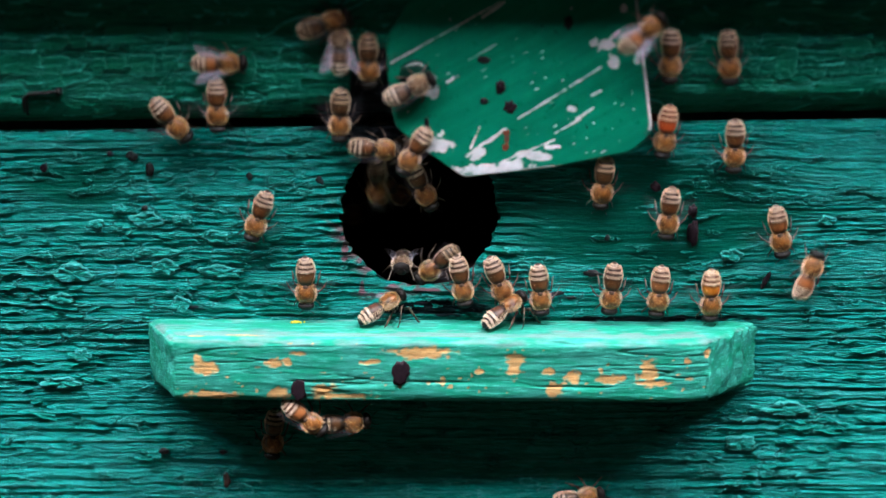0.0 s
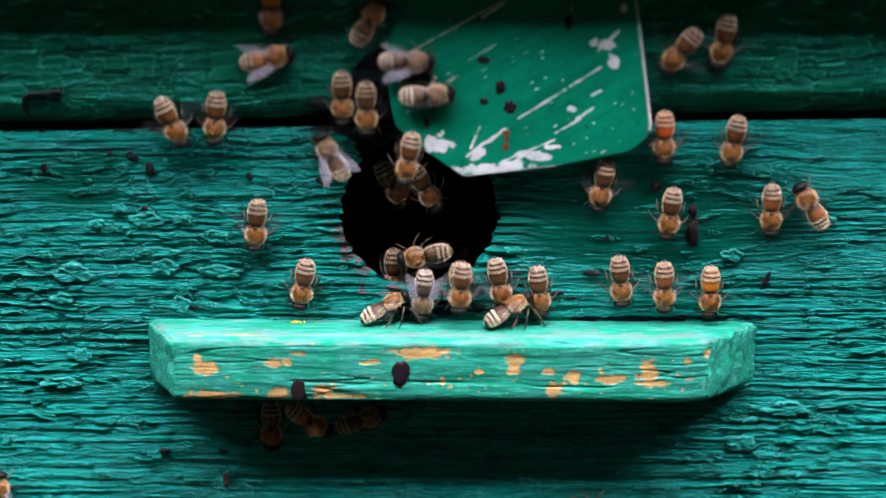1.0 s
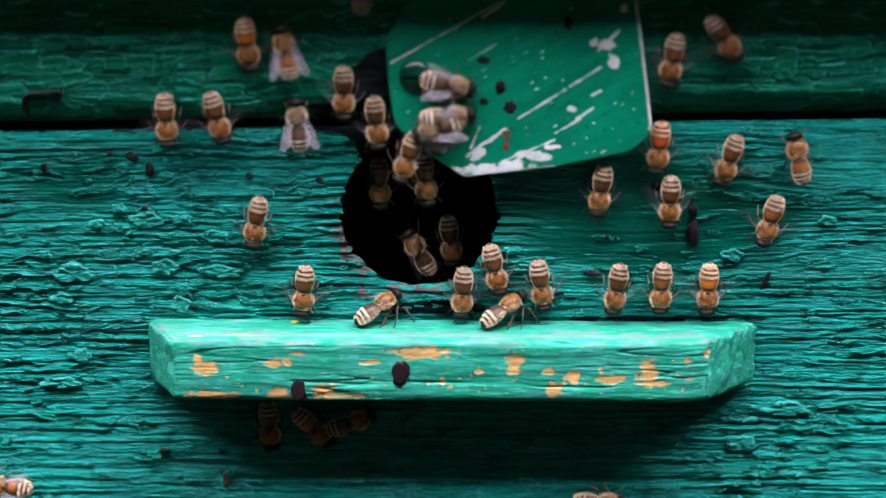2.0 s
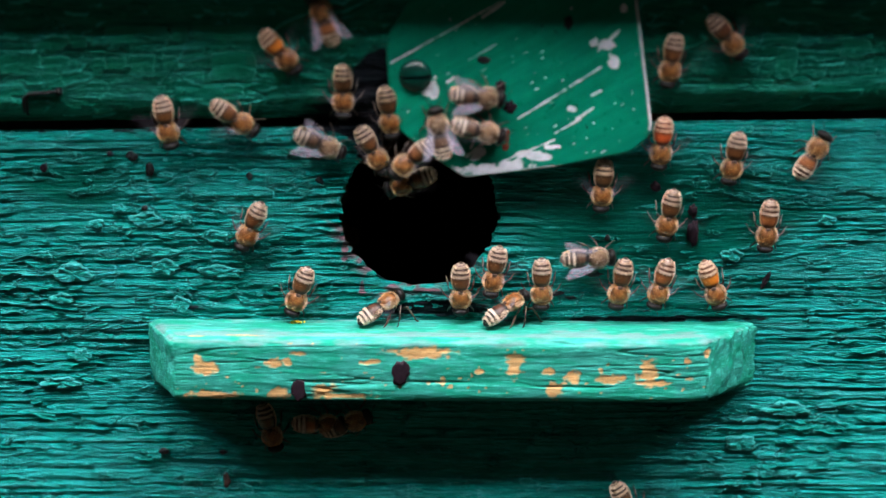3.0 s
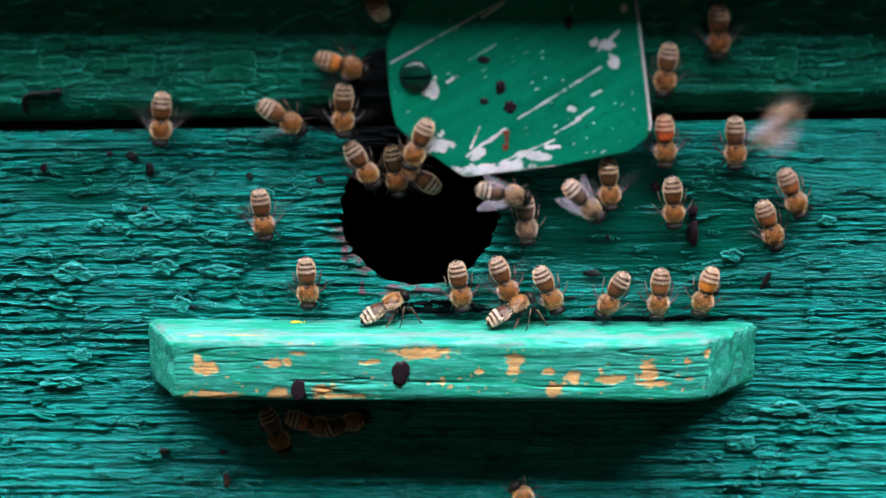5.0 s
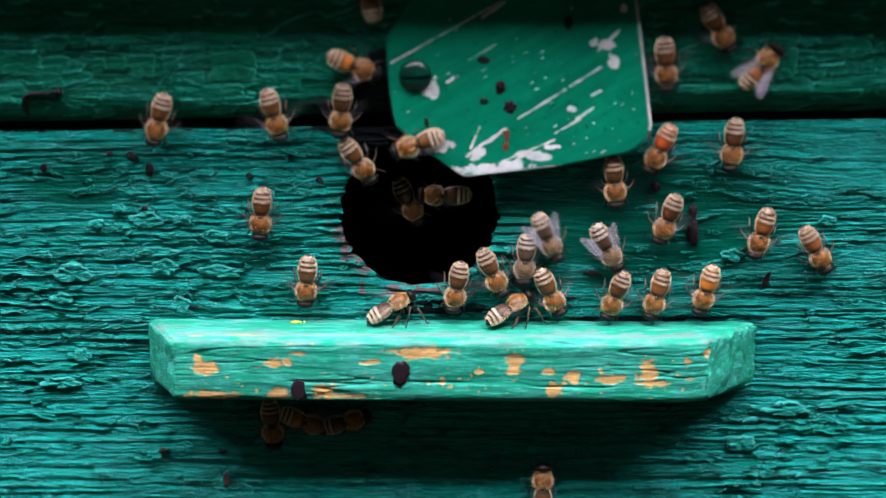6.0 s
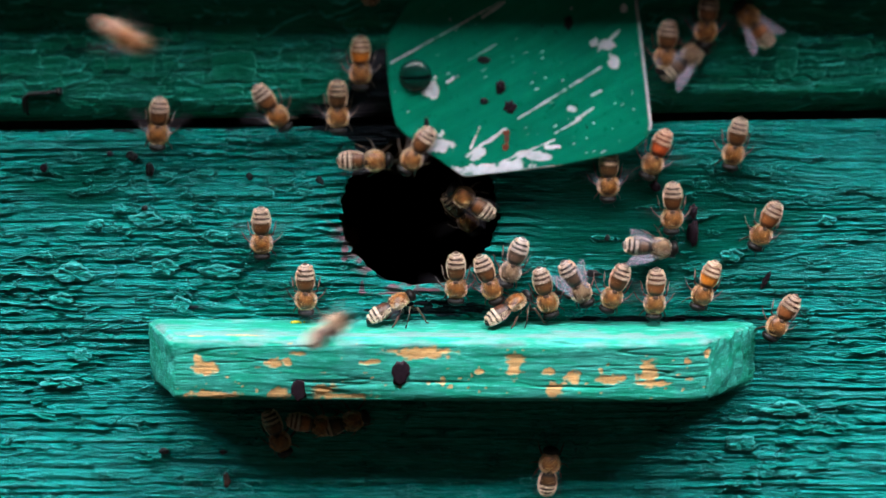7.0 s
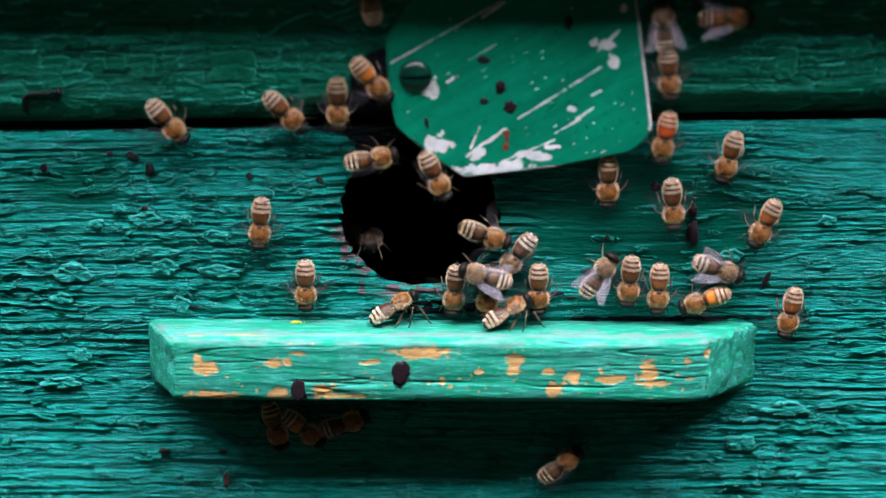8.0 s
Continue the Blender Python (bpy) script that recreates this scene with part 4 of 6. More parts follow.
def on_thorax(rng):
    while True:
        d = Vector((rng.gauss(0, 1), rng.gauss(0, 1), rng.gauss(0, 1))).normalized()
        if d.z > -0.45 and (d.z < 0.45 or rng.random() < 0.22):
            break
    return Vector([TH_C[i] + d[i] * TH_R[i] for i in range(3)]), Vector([d[i] / TH_R[i] for i in range(3)]).normalized()


def on_abdomen(rng):
    pick = rng.random()
    if pick < 0.04:
        y, a = rng.uniform(-6.95, -1.0), rng.uniform(-0.35, math.pi + 0.35)
    elif pick < 0.40:
        y = rng.choice((-3.35, -4.65, -5.85)) + rng.uniform(-0.35, 0.3)
        a = rng.uniform(-0.35, math.pi + 0.35)
    else:
        y = rng.uniform(-6.2, 0.2)
        a = rng.uniform(-0.5, 0.45)
        a = a if rng.random() < 0.5 else math.pi - a
    r = abdomen_radius(y)
    return Vector((r * math.cos(a), y, 0.86 * r * math.sin(a) + sag(y))), Vector((math.cos(a), -0.2, math.sin(a))).normalized()


def on_flank(rng):
    while True:
        d = Vector((rng.gauss(0, 1), rng.gauss(0, 1), rng.gauss(0, 0.5))).normalized()
        if -0.45 < d.z < 0.42 and d.y > -0.75:
            break
    return Vector([TH_C[i] + d[i] * TH_R[i] for i in range(3)]), Vector([d[i] / TH_R[i] for i in range(3)]).normalized()


def on_head(rng):
    d = Vector((rng.gauss(0, 1), rng.gauss(0, 1), abs(rng.gauss(0, 1)))).normalized()
    return Vector((d.x * 1.6, 5.75 + d.y * 0.8, 2.75 + d.z * 1.6)), d


def body_meshes():
    """Meshes that all the bees share."""
    made = {}

    def keep(name, bm, mat):
        me = bpy.data.meshes.new(name)
        bm.to_mesh(me)
        bm.free()
        me.polygons.foreach_set("use_smooth", np.full(len(me.polygons), True))
        me.materials.append(mat)
        made[name] = me

    keep("thorax", ball(*TH_C, *TH_R, 22), THORAX)
    keep("thorax_grey", ball(*TH_C, *TH_R, 22), GREY_THORAX)
    keep("fur_grey", hairs(2600, 8, on_thorax, 0.68, 0.035), GREY_FUR)
    keep("scutellum", ball(0, 0.75, 4.15, 0.75, 0.62, 0.6, 14), SCUTELLUM)
    for v in list(made["thorax"].vertices) + list(made["thorax_grey"].vertices):
        d = Vector([(v.co[i] / MM - TH_C[i]) / TH_R[i] for i in range(3)])
        m = 1.0 / (abs(d.x) ** 2.7 + abs(d.y) ** 2.7 + abs(d.z) ** 2.7) ** (1 / 2.7)
        groove = 0.05 * math.exp(-((d.y + 0.45) / 0.12) ** 2) * max(0.0, d.z)
        v.co = Vector([TH_C[i] + d[i] * TH_R[i] * (0.55 * m + 0.45 - groove) for i in range(3)]) * MM
    keep("fur", hairs(3000, 5, on_thorax, 0.7, 0.035), FUR)
    keep("abdomen_fur", hairs(1700, 6, on_abdomen, 0.5, 0.035, (0, -0.9, 0)), PALE_FUR)
    keep("fringe", hairs(1300, 9, on_flank, 0.85, 0.04), PALE_FUR)
    bm = ball(0, 6.25, 2.95, 2.1, 1.15, 1.8, 18)
    for v in bm.verts:
        v.co.x *= 1 - 0.25 * max(0.0, (2.7 * MM - v.co.z) / (1.75 * MM))
    keep("head", bm, CHITIN)
    keep("head_fur", hairs(20, 7, on_head, 0.35, 0.025, (0, 0.2, 0)), FUR)
    for side, s in (("left", -1), ("right", 1)):
        keep("eye_" + side, ball(s * 1.62, 6.1, 3.0, 0.52, 0.78, 1.15, 12), EYE)
        keep("antenna_" + side, tube([(s * 0.4, 6.9, 2.8), (s * 0.9, 7.7, 3.1), (s * 1.5, 8.2, 2.5), (s * 1.9, 9.0, 1.7)], [0.12, 0.1, 0.13, 0.12], 6), CHITIN)
        keep("foreleg_" + side, tube([(s * 1.0, 4.0, 1.9), (s * 2.4, 4.9, 2.1), (s * 3.0, 6.2, 0.9), (s * 3.3, 6.9, 0.15), (s * 3.4, 7.5, 0.05)], [0.26, 0.27, 0.2, 0.14, 0.08]), LEG)
        keep("midleg_" + side, tube([(s * 1.3, 2.7, 1.7), (s * 3.2, 2.6, 2.5), (s * 4.4, 1.9, 1.2), (s * 4.9, 1.2, 0.15), (s * 5.3, 0.7, 0.05)], [0.28, 0.28, 0.22, 0.14, 0.08]), LEG)
        keep("hindleg_" + side, tube([(s * 1.3, 1.2, 1.8), (s * 2.9, 0.6, 2.3), (s * 3.3, -0.7, 1.3), (s * 3.5, -1.7, 0.4), (s * 3.8, -2.5, 0.05)], [0.3, 0.3, 0.32, 0.2, 0.08]), LEG)
        for name, length, width, back in (("forewing_", 8.6, 2.9, 0.0), ("hindwing_", 6.0, 1.9, 0.5)):
            bm = bmesh.new()
            cols = []
            steps = 12
            for i in range(steps + 1):
                t = i / steps
                lead = 0.35 * math.sin(math.pi * t)
                w = width * (0.12 + 0.88 * math.sin(math.pi * min(1, 0.06 + 0.90 * t) ** 1.25) ** 0.75)
                row = []
                for j in range(5):
                    u = j / 4
                    row.append(bm.verts.new(Vector((s * (0.25 * width + lead - u * w), -back - t * length, 0.16 * math.sin(u * 9 + t * 5) - 0.25 * u * t)) * MM))
                cols.append(row)
            for a, b in zip(cols, cols[1:]):
                for j in range(4):
                    bm.faces.new((a[j], a[j + 1], b[j + 1], b[j]))
            keep(name + "clear_" + side, bm.copy(), CLEAR_WING)
            keep(name + side, bm, WING)
    rings = []
    y = 0.9
    edges = [0.1, -1.5, -3.1, -4.35, -5.6, -6.7]
    for k in range(61):
        y = 0.9 - 8.0 * k / 60
        nxt = max([e for e in edges if e <= y], default=-7.2)
        prev = min([e for e in edges if e > y], default=0.9)
        frac = (prev - y) / max(prev - nxt, 1e-6)
        rings.append((y, abdomen_radius(y) * (0.985 + 0.025 * frac)))
    for kind, mat in ABDOMEN.items():
        keep("abdomen_" + kind, lathe(rings, 22, 0.86, sag), mat)
    return made


BODY = body_meshes()
HINGE = {"left": Vector((-1.7, 2.3, 4.1)) * MM, "right": Vector((1.7, 2.3, 4.1)) * MM}


def wing_pose(side, yaw, lift, twist=0.0):
    """The wing's pose in the bee's space: yaw outwards from folded back, lift up."""
    s = -1 if side == "left" else 1
    turn = Matrix.Rotation(radians(s * yaw), 4, "Z") @ Matrix.Rotation(radians(-lift), 4, "X") @ Matrix.Rotation(radians(s * twist), 4, "Y")
    return Matrix.Translation(HINGE[side]) @ turn


def make_bee(kind, yaw, lift, clear):
    """One honeybee, feet at its origin, head along +y, back along +z."""
    bee = new("honeybee")
    bee.scale = (SIZE,) * 3
    bee.empty_display_size = 0.003
    for name in ("thorax", "scutellum", "fur"):
        part(name, BODY[name + "_grey" if kind == "grey" and name != "scutellum" else name], None, bee)
    part("fringe", BODY["fringe"], None, bee)
    belly = part("abdomen", BODY["abdomen_" + kind], None, bee)
    part("fur", BODY["abdomen_fur"], None, belly)
    head = part("head", BODY["head"], None, bee)
    part("fur", BODY["head_fur"], None, head)
    for side in ("left", "right"):
        part("eye", BODY["eye_" + side], None, head)
        part("antenna", BODY["antenna_" + side], None, head)
        for leg in ("foreleg", "midleg", "hindleg"):
            part(leg, BODY[leg + "_" + side], None, bee)
        wing = part("forewing_" + side, BODY["forewing_" + clear + side], None, bee)
        wing.matrix_basis = wing_pose(side, yaw, lift)
        rear = part("hindwing", BODY["hindwing_" + clear + side], None, wing)
        rear.matrix_basis = Matrix.Rotation(radians((-1 if side == "left" else 1) * -9), 4, "Z") @ Matrix.Translation((0, -0.0006, -0.0002))
    return bee


SIZE = 0.93

COATS = {
    "brown": "tan furry honeybee with brown and cream striped abdomen",
    "bold": "tan furry honeybee with bold black and white stripes",
    "dark": "dark honeybee with narrow dull stripes",
    "orange": "honeybee with a bright orange banded abdomen",
    "red": "honeybee with a red-orange abdomen and faint stripes",
    "amber": "honeybee with a reddish amber striped abdomen",
    "grey": "greyish honeybee with dark and pale stripes",
}
STANCE = {"fan": ", fanning", "fold": ", wings half folded", "still": "", "board": ", on landing board", "flap": ", in flight"}
WINGS = {"fan": (72, 12), "board": (70, 15), "fold": (19, 4), "still": (9, 2), "flap": (75, 10)}
FIRST = {}


def honeybee(kind, stance):
    key = (kind, stance)
    if key not in FIRST:
        FIRST[key] = make_bee(kind, *WINGS[stance], "" if stance == "fold" else "clear_")
        if stance == "board":
            for leg in FIRST[key].children:
                if "leg" in leg.name:
                    leg.matrix_basis = Matrix.Translation((0, 0, -0.0021)) @ Matrix.Rotation(radians(-25), 4, "X") @ Matrix.Diagonal((0.8, 1, 1.9, 1))
        tagged(FIRST[key], COATS[kind] + STANCE[stance], "bee", "honeybees at the hive entrance")
        return FIRST[key]
    return copy_thing(FIRST[key], Matrix())


def beat(bee, number):
    """Wings that whirr, all through the clip."""
    for wing in bee.children:
        if wing.name.startswith("forewing_"):
            side = "left" if "left" in wing.name else "right"
            rows = []
            for k in range(0, 241):
                phase = (k + number) * 2.2
                rows.append((k / 30, wing_pose(side, 56 + 22 * math.sin(phase), 12 + 34 * math.cos(phase), 12 * math.sin(phase))))
            walk(wing, rows)


def crawl(bee, rows):
    """A bee's way: seconds, place in mm, turn in degrees."""
    walk(bee, [(t, pose(x * MM, y * MM, z * MM, a, b, c)) for t, x, y, z, a, b, c in rows])


# coat and stance of each bee
SWARM = [
    ("brown", "fan"), ("brown", "fan"), ("amber", "fold"), ("orange", "fan"), ("dark", "fan"), ("dark", "fan"),
    ("grey", "fold"), ("grey", "still"), ("grey", "fold"), ("brown", "still"), ("brown", "still"), ("brown", "still"),
    ("grey", "fold"), ("brown", "fan"), ("brown", "fan"), ("amber", "fold"), ("grey", "fold"), ("red", "fan"),
    ("brown", "fan"), ("brown", "fan"), ("dark", "fan"), ("amber", "fan"), ("amber", "still"), ("brown", "fan"),
    ("brown", "fan"), ("brown", "fan"), ("brown", "fan"), ("brown", "fan"), ("brown", "fan"), ("amber", "fan"),
    ("orange", "fan"), ("bold", "board"), ("bold", "board"), ("grey", "fold"), ("dark", "still"), ("dark", "still"),
    ("grey", "fold"), ("grey", "flap"), ("grey", "fold"), ("dark", "still"), ("amber", "still"), ("dark", "still"),
    ("dark", "still"), ("amber", "fold"), ("dark", "still"), ("amber", "flap"), ("grey", "flap"), ("amber", "flap"),
    ("grey", "flap"), ("amber", "flap"), ("dark", "flap"), ("brown", "flap"),
]
BEES = [honeybee(kind, stance) for kind, stance in SWARM]


def motions():
    crawl(BEES[0], [
        (0, -63.5, -1.6, 33.2, -92, 40, -180), (0.5, -63.7, -1.6, 33, -92, 20, -180), (1, -63.3, -1.6, 32.7, -92, 25, -180), (1.5, -64.3, -1.6, 33.3, -92, 0, -180),
        (3, -64.5, -1.6, 32.6, -92, 10, -180), (3.5, -65.9, -1.6, 32.6, -92, -15, 180), (4, -65.6, -1.6, 35.6, -92, 0, -180), (4.5, -65.3, -1.6, 33.7, -92, 0, -180),
        (6, -66.1, -1.6, 33.3, -92, -15, 180), (6.5, -65.6, -1.6, 35.4, -92, 0, -180), (7, -66.2, -1.6, 32.3, -92, -5, 180), (7.5, -65.4, -1.6, 33.3, -92, 25, -180),
        (8, -64.3, -1.6, 32.8, -92, 40, -180),
    ])
    crawl(BEES[1], [
        (0, -52.4, -2.2, 36.9, -92, 0, -180), (0.5, -52.8, -1.6, 34.6, -92, 0, -180), (1, -52.9, -1.6, 33.7, -92, -5, 180), (1.5, -52.8, -1.6, 33.7, -92, 0, -180),
        (3, -48.7, -1.6, 33.6, -92, 55, -180), (3.5, -41.3, -1.6, 33.3, -92, 80, -180), (4, -38.9, -1.6, 33.9, 88, 70, 0), (4.5, -37.1, -1.6, 33.4, 88, 90, 0),
        (6, -39.4, -1.6, 34.4, -92, 15, -180), (6.5, -39.7, -1.6, 33, -92, 15, -180), (7, -39.9, -2.2, 36.2, -92, 35, -180), (7.5, -38.4, -1.6, 35.2, -92, 40, -180),
        (8, -36.9, -1.6, 35, -92, 45, -180),
    ])
    crawl(BEES[2], [
        (0, -52, -2.2, 46.6, 87, 90, 0), (0.5, -48.9, -2.2, 45.6, -93, 82, -180), (1, -40.9, -2.2, 47.7, 87, 78, 0), (1.27, -40.7, -2.2, 47, 87, 37.5, -0),
        (1.5, -40.4, -2.2, 46.4, 87, -3, 0), (3, -27, -2.2, 56.3, 87, -20, 0), (3.5, -40.5, -2.2, 58.6, 87, -85, 0), (4, -49.8, -2.2, 71.3, 87, -30, 0),
        (8, -50.8, -2.2, 72.7, 87, -10, 0),
    ])
    crawl(BEES[3], [
        (0, -36.4, -2.2, 72.2, -92, 0, -180), (0.5, -37.8, -2.2, 68.3, -92, 0, -180), (1, -39.3, -2.2, 59.8, -92, 0, -180), (1.5, -46.4, -2.2, 52.8, -92, -5, 180),
        (3, -37.7, -2.2, 49.5, -92, 40, -180), (3.5, -34.9, -2.2, 46.3, -92, 30, -180), (4, -35.1, -2.2, 46.8, -92, 38, -180), (4.5, -27.9, -2.2, 46.3, -92, 75, -180),
        (6, -20.9, -2.2, 46.2, -92, 68, -180), (6.5, -18.5, -2.2, 43.9, -92, 12, -180), (7, -19, -2.2, 46.9, -92, 0, -180), (7.5, -19.4, -2.2, 45.7, -92, 8, -180),
        (8, -16.7, -2.2, 42.8, -92, 40, -180),
    ])
    crawl(BEES[4], [
        (0, -17.2, -2.2, 47.5, -92, 0, -180), (0.5, -16.5, -2.2, 39.2, -92, 0, -180), (1, -17.8, -2.2, 36.1, -92, 0, -180), (1.5, -17.3, -1.6, 31.6, -92, 2, -180),
        (3, -12.6, -1.6, 35, -92, 8, -180), (3.5, -13.1, -1.6, 30.6, -92, 5, -180), (4, -13.5, -0.7, 29.4, -92, 0, -180), (4.5, -12.4, -0.7, 26.4, -92, 2, -180),
        (5.2, -11.1, 5.8, 16.5, -92, 10, -180), (6, -8.4, 12, 9.2, -90, 25, -180), (6.5, -1.1, 12, 8.5, -90, 65, -180), (7, 4.4, 8.8, 7.1, -92, 40, -180),
        (7.5, 6.7, -0.2, 5.4, -92, 10, -180), (8, 9.7, -1.2, 4.9, -92, 70, -180),
    ])
    crawl(BEES[5], [
        (0, -23.9, -1.6, 34.4, -92, -2, 180), (0.5, -23.7, -2.2, 38.6, -92, 0, -180), (1, -23.4, -2.2, 38.6, -92, 0, -180), (1.5, -23, -2.2, 39.2, -92, 0, -180),
        (3, -23.2, -2.2, 40.2, -92, 0, -180), (3.5, -24.3, -2.2, 37.6, -92, -15, 180), (4, -23.6, -2.2, 37.9, -92, 0, -180), (4.5, -23.1, -2.2, 35.9, -92, 0, -180),
        (6, -23.6, -1.6, 35.4, -92, -5, 180), (6.5, -24.6, -2.2, 36.8, -92, -5, 180), (7, -24.4, -2.2, 36.5, -92, 0, -180), (7.5, -23.7, -2.2, 35.9, -92, 5, -180),
        (8, -24.5, -2.2, 37.1, -92, 0, -180),
    ])
    crawl(BEES[6], [
        (0, -23.7, -2.2, 49.7, 87, 0, 0), (0.27, -21.1, -2.2, 49.7, 87, 37.5, 0), (0.5, -18.5, -2.2, 49.7, 87, 75, 0), (1, -8.7, -4.4, 47.5, 87, 90, 0),
        (1.5, -2, -4.4, 44.7, -93, 75, -180), (3, 7.5, -4.9, 39.4, -93, 85, -180), (3.5, 16.2, -5, 38.2, -93, 75, -180), (4, 23.3, -5.4, 31.3, -93, 55, -180),
        (4.5, 29.5, -3.9, 23, -93, 50, -180), (6, 38.8, -0.2, 1.6, -93, 28, -180), (6.5, 44.9, -0.7, 1.7, -93, 80, -180), (7, 48.9, -0.7, 1.6, -93, 85, -180),
        (7.5, 56.1, -0.7, -0.1, -93, 85, -180), (8, 65.2, -0.7, -3.8, -93, 70, -180),
    ])
    crawl(BEES[7], [
        (0, -8, -4.7, 41, 88, 65, 0), (0.5, -5.4, -4.7, 40.9, 88, 68, 0), (1, -4, -4.8, 39.7, 88, 87, 0), (1.5, -0.9, -5.1, 37, 88, 78, 0),
        (3, 7.9, -5.5, 31.6, -92, 75, -180), (3.5, 16.3, -5.6, 30.1, 88, 90, 0), (4, 16, -4.9, 25.3, -92, 68, -180), (4.5, 19.5, -1.2, 17.5, -92, 25, -180),
        (6, 19.6, -0.2, -1.4, -92, -5, 180), (6.5, 17.7, -0.7, -1.2, -92, -10, 180), (7, 16.9, -0.7, -2.1, -92, -20, 180), (7.5, 17.8, -0.7, 0.6, -92, -50, 180),
        (8, 17.7, -0.7, -0.3, -92, -38, 180),
    ])
    crawl(BEES[8], [
        (0, 15, -2.2, 81.2, -93, 10, -180), (1.25, 15, -2.2, 81.2, -93, 10, -180), (1.4, 10, -30, 72.5, -90, 10, -180), (1.5, 7.2, -14, 46.2, -90, 2, -180),
        (1.7, 1.6, -6.1, 33.9, -93, -30, 180), (2, -0.5, -5.6, 32.3, -93, -70, 180), (2.3, -2.7, -5, 30.7, 87, -70, 0), (3, -0.7, -5.6, 30.4, 87, -10, 0),
        (3.5, -1.6, -5.3, 35.1, 87, -5, 0), (3.73, 1.4, -5.5, 32.6, 87, 37.5, 0), (4, 4.5, -5.6, 30, 87, 80, 0), (4.5, 8.6, -3.9, 22.1, 87, 80, 0),
        (5.27, 16.6, -3, 13.2, -93, 62.5, 180), (6, 24.6, -0.7, 4.3, -93, 25, -180), (6.5, 31.5, -0.7, -6.1, -93, 2, -180), (7, 31.6, -0.7, -7.4, -93, 30, -180),
        (7.5, 33.4, -0.7, -9.5, 87, 90, 0), (8, 37, -0.7, -5.9, 87, 35, 0),
    ])
    crawl(BEES[9], [
        (0, -6.5, -3.9, 26.2, -92, -30, 180), (0.5, -7.3, -3.9, 25, -92, -35, 180), (1, -8, -4.2, 24.6, -92, -10, 180), (1.5, -8.3, -4.2, 24.9, -92, -8, 180),
        (3, -7.1, -4.2, 24.5, -92, -50, 180), (3.5, -6.8, -4.2, 23.7, -92, -40, 180), (4, -8.2, -4.2, 23.9, -92, -30, 180), (4.5, -5.7, -4, 27.9, -92, -10, 180),
        (6, -5.6, -4, 28, -92, -70, 180), (6.5, -6, -4, 27.9, -92, -77, 180), (7, -5.9, -3.9, 26.4, -92, -32, 180), (7.5, -5.1, -4.2, 22.4, -92, 5, -180),
        (8, -1.9, -3.2, 20.1, -92, 25, -180),
    ])
    crawl(BEES[10], [
        (0, -5.2, 2.8, 15.8, -92, 25, -180), (0.5, -5.3, 2.8, 15.8, -92, 30, -180), (1, -4.4, 2.8, 15.4, -92, 30, -180), (1.5, -3.1, 0.8, 18.3, -92, 30, -180),
        (2.27, -5.3, 0.3, 18, -92, -20, 180), (3, -7.4, -0.2, 17.7, -92, -70, 180), (3.5, -6.2, -0.2, 18.4, -92, -60, 180), (4, -4.9, -4.8, 21.1, -92, -10, 180),
        (4.17, -6.1, -4.9, 22.5, -92, -60, -180), (4.33, -7.3, -4.9, 23.9, 88, -70, -0), (4.5, -8.4, -4.9, 25.4, 88, -20, 0), (5.2, -4.1, 5.8, 14.9, 88, -70, 0),
        (6, 0.6, 6.8, 12.2, 88, -90, 0), (6.5, 2.9, 3.8, 12.7, 88, -85, 0), (7, 7, 0.8, 12.1, 88, -55, 0), (7.35, 8.7, 34, 6.2, 90, -50, 0),
        (8, 30.9, 50, 3, 90, -50, 0),
    ])
    crawl(BEES[11], [
        (0, -16.2, -0.7, 25.8, -92, 85, -180), (0.5, -16.4, -0.7, 25.5, 88, 90, 0), (1, -12.3, 10, 14, -90, 30, -180), (1.5, -12.9, 14, 11.3, -90, 0, -180),
        (2.4, -16.4, 1.8, 20.4, -92, 10, -180), (3, -16.6, -0.7, 25.7, -92, 30, -180), (3.5, -18.3, -0.7, 25.3, -92, 25, -180), (4, -18.2, -0.7, 22.5, -92, 15, -180),
        (4.5, -18.4, -0.7, 21.7, -92, 30, -180), (6, -20.1, -0.7, 23, -92, 35, -180), (6.5, -18.7, -0.7, 22.5, -92, 55, -180), (7, -18.6, -0.7, 22.9, 88, 90, 0),
        (7.5, -17.3, -0.7, 22.4, -92, 75, -180), (8, -17.1, -0.7, 23.2, 88, 80, 0),
    ])
    crawl(BEES[12], [
        (0, -12.1, 7.8, 25.6, 87, -60, 0), (0.5, -18.6, 3.8, 15.9, 87, -40, 0), (1, -25.9, -0.7, 23.5, 87, -28, 0), (1.5, -34, -1.6, 32.3, 87, -38, 0),
        (2.3, -33.1, -0.7, 29.7, 87, 30, 0), (2.67, -31.1, -0.7, 28.4, 87, 72.5, -0), (3, -29.1, -0.7, 27.2, -93, 65, -180), (3.5, -20.4, 8.8, 6.5, -93, 20, -180),
        (3.8, -19.4, 16, 2.2, -90, 30, -180), (4, -32.2, 48, -12.1, -90, 50, -180), (8, -41, 50, -14.2, -90, 60, -180),
    ])
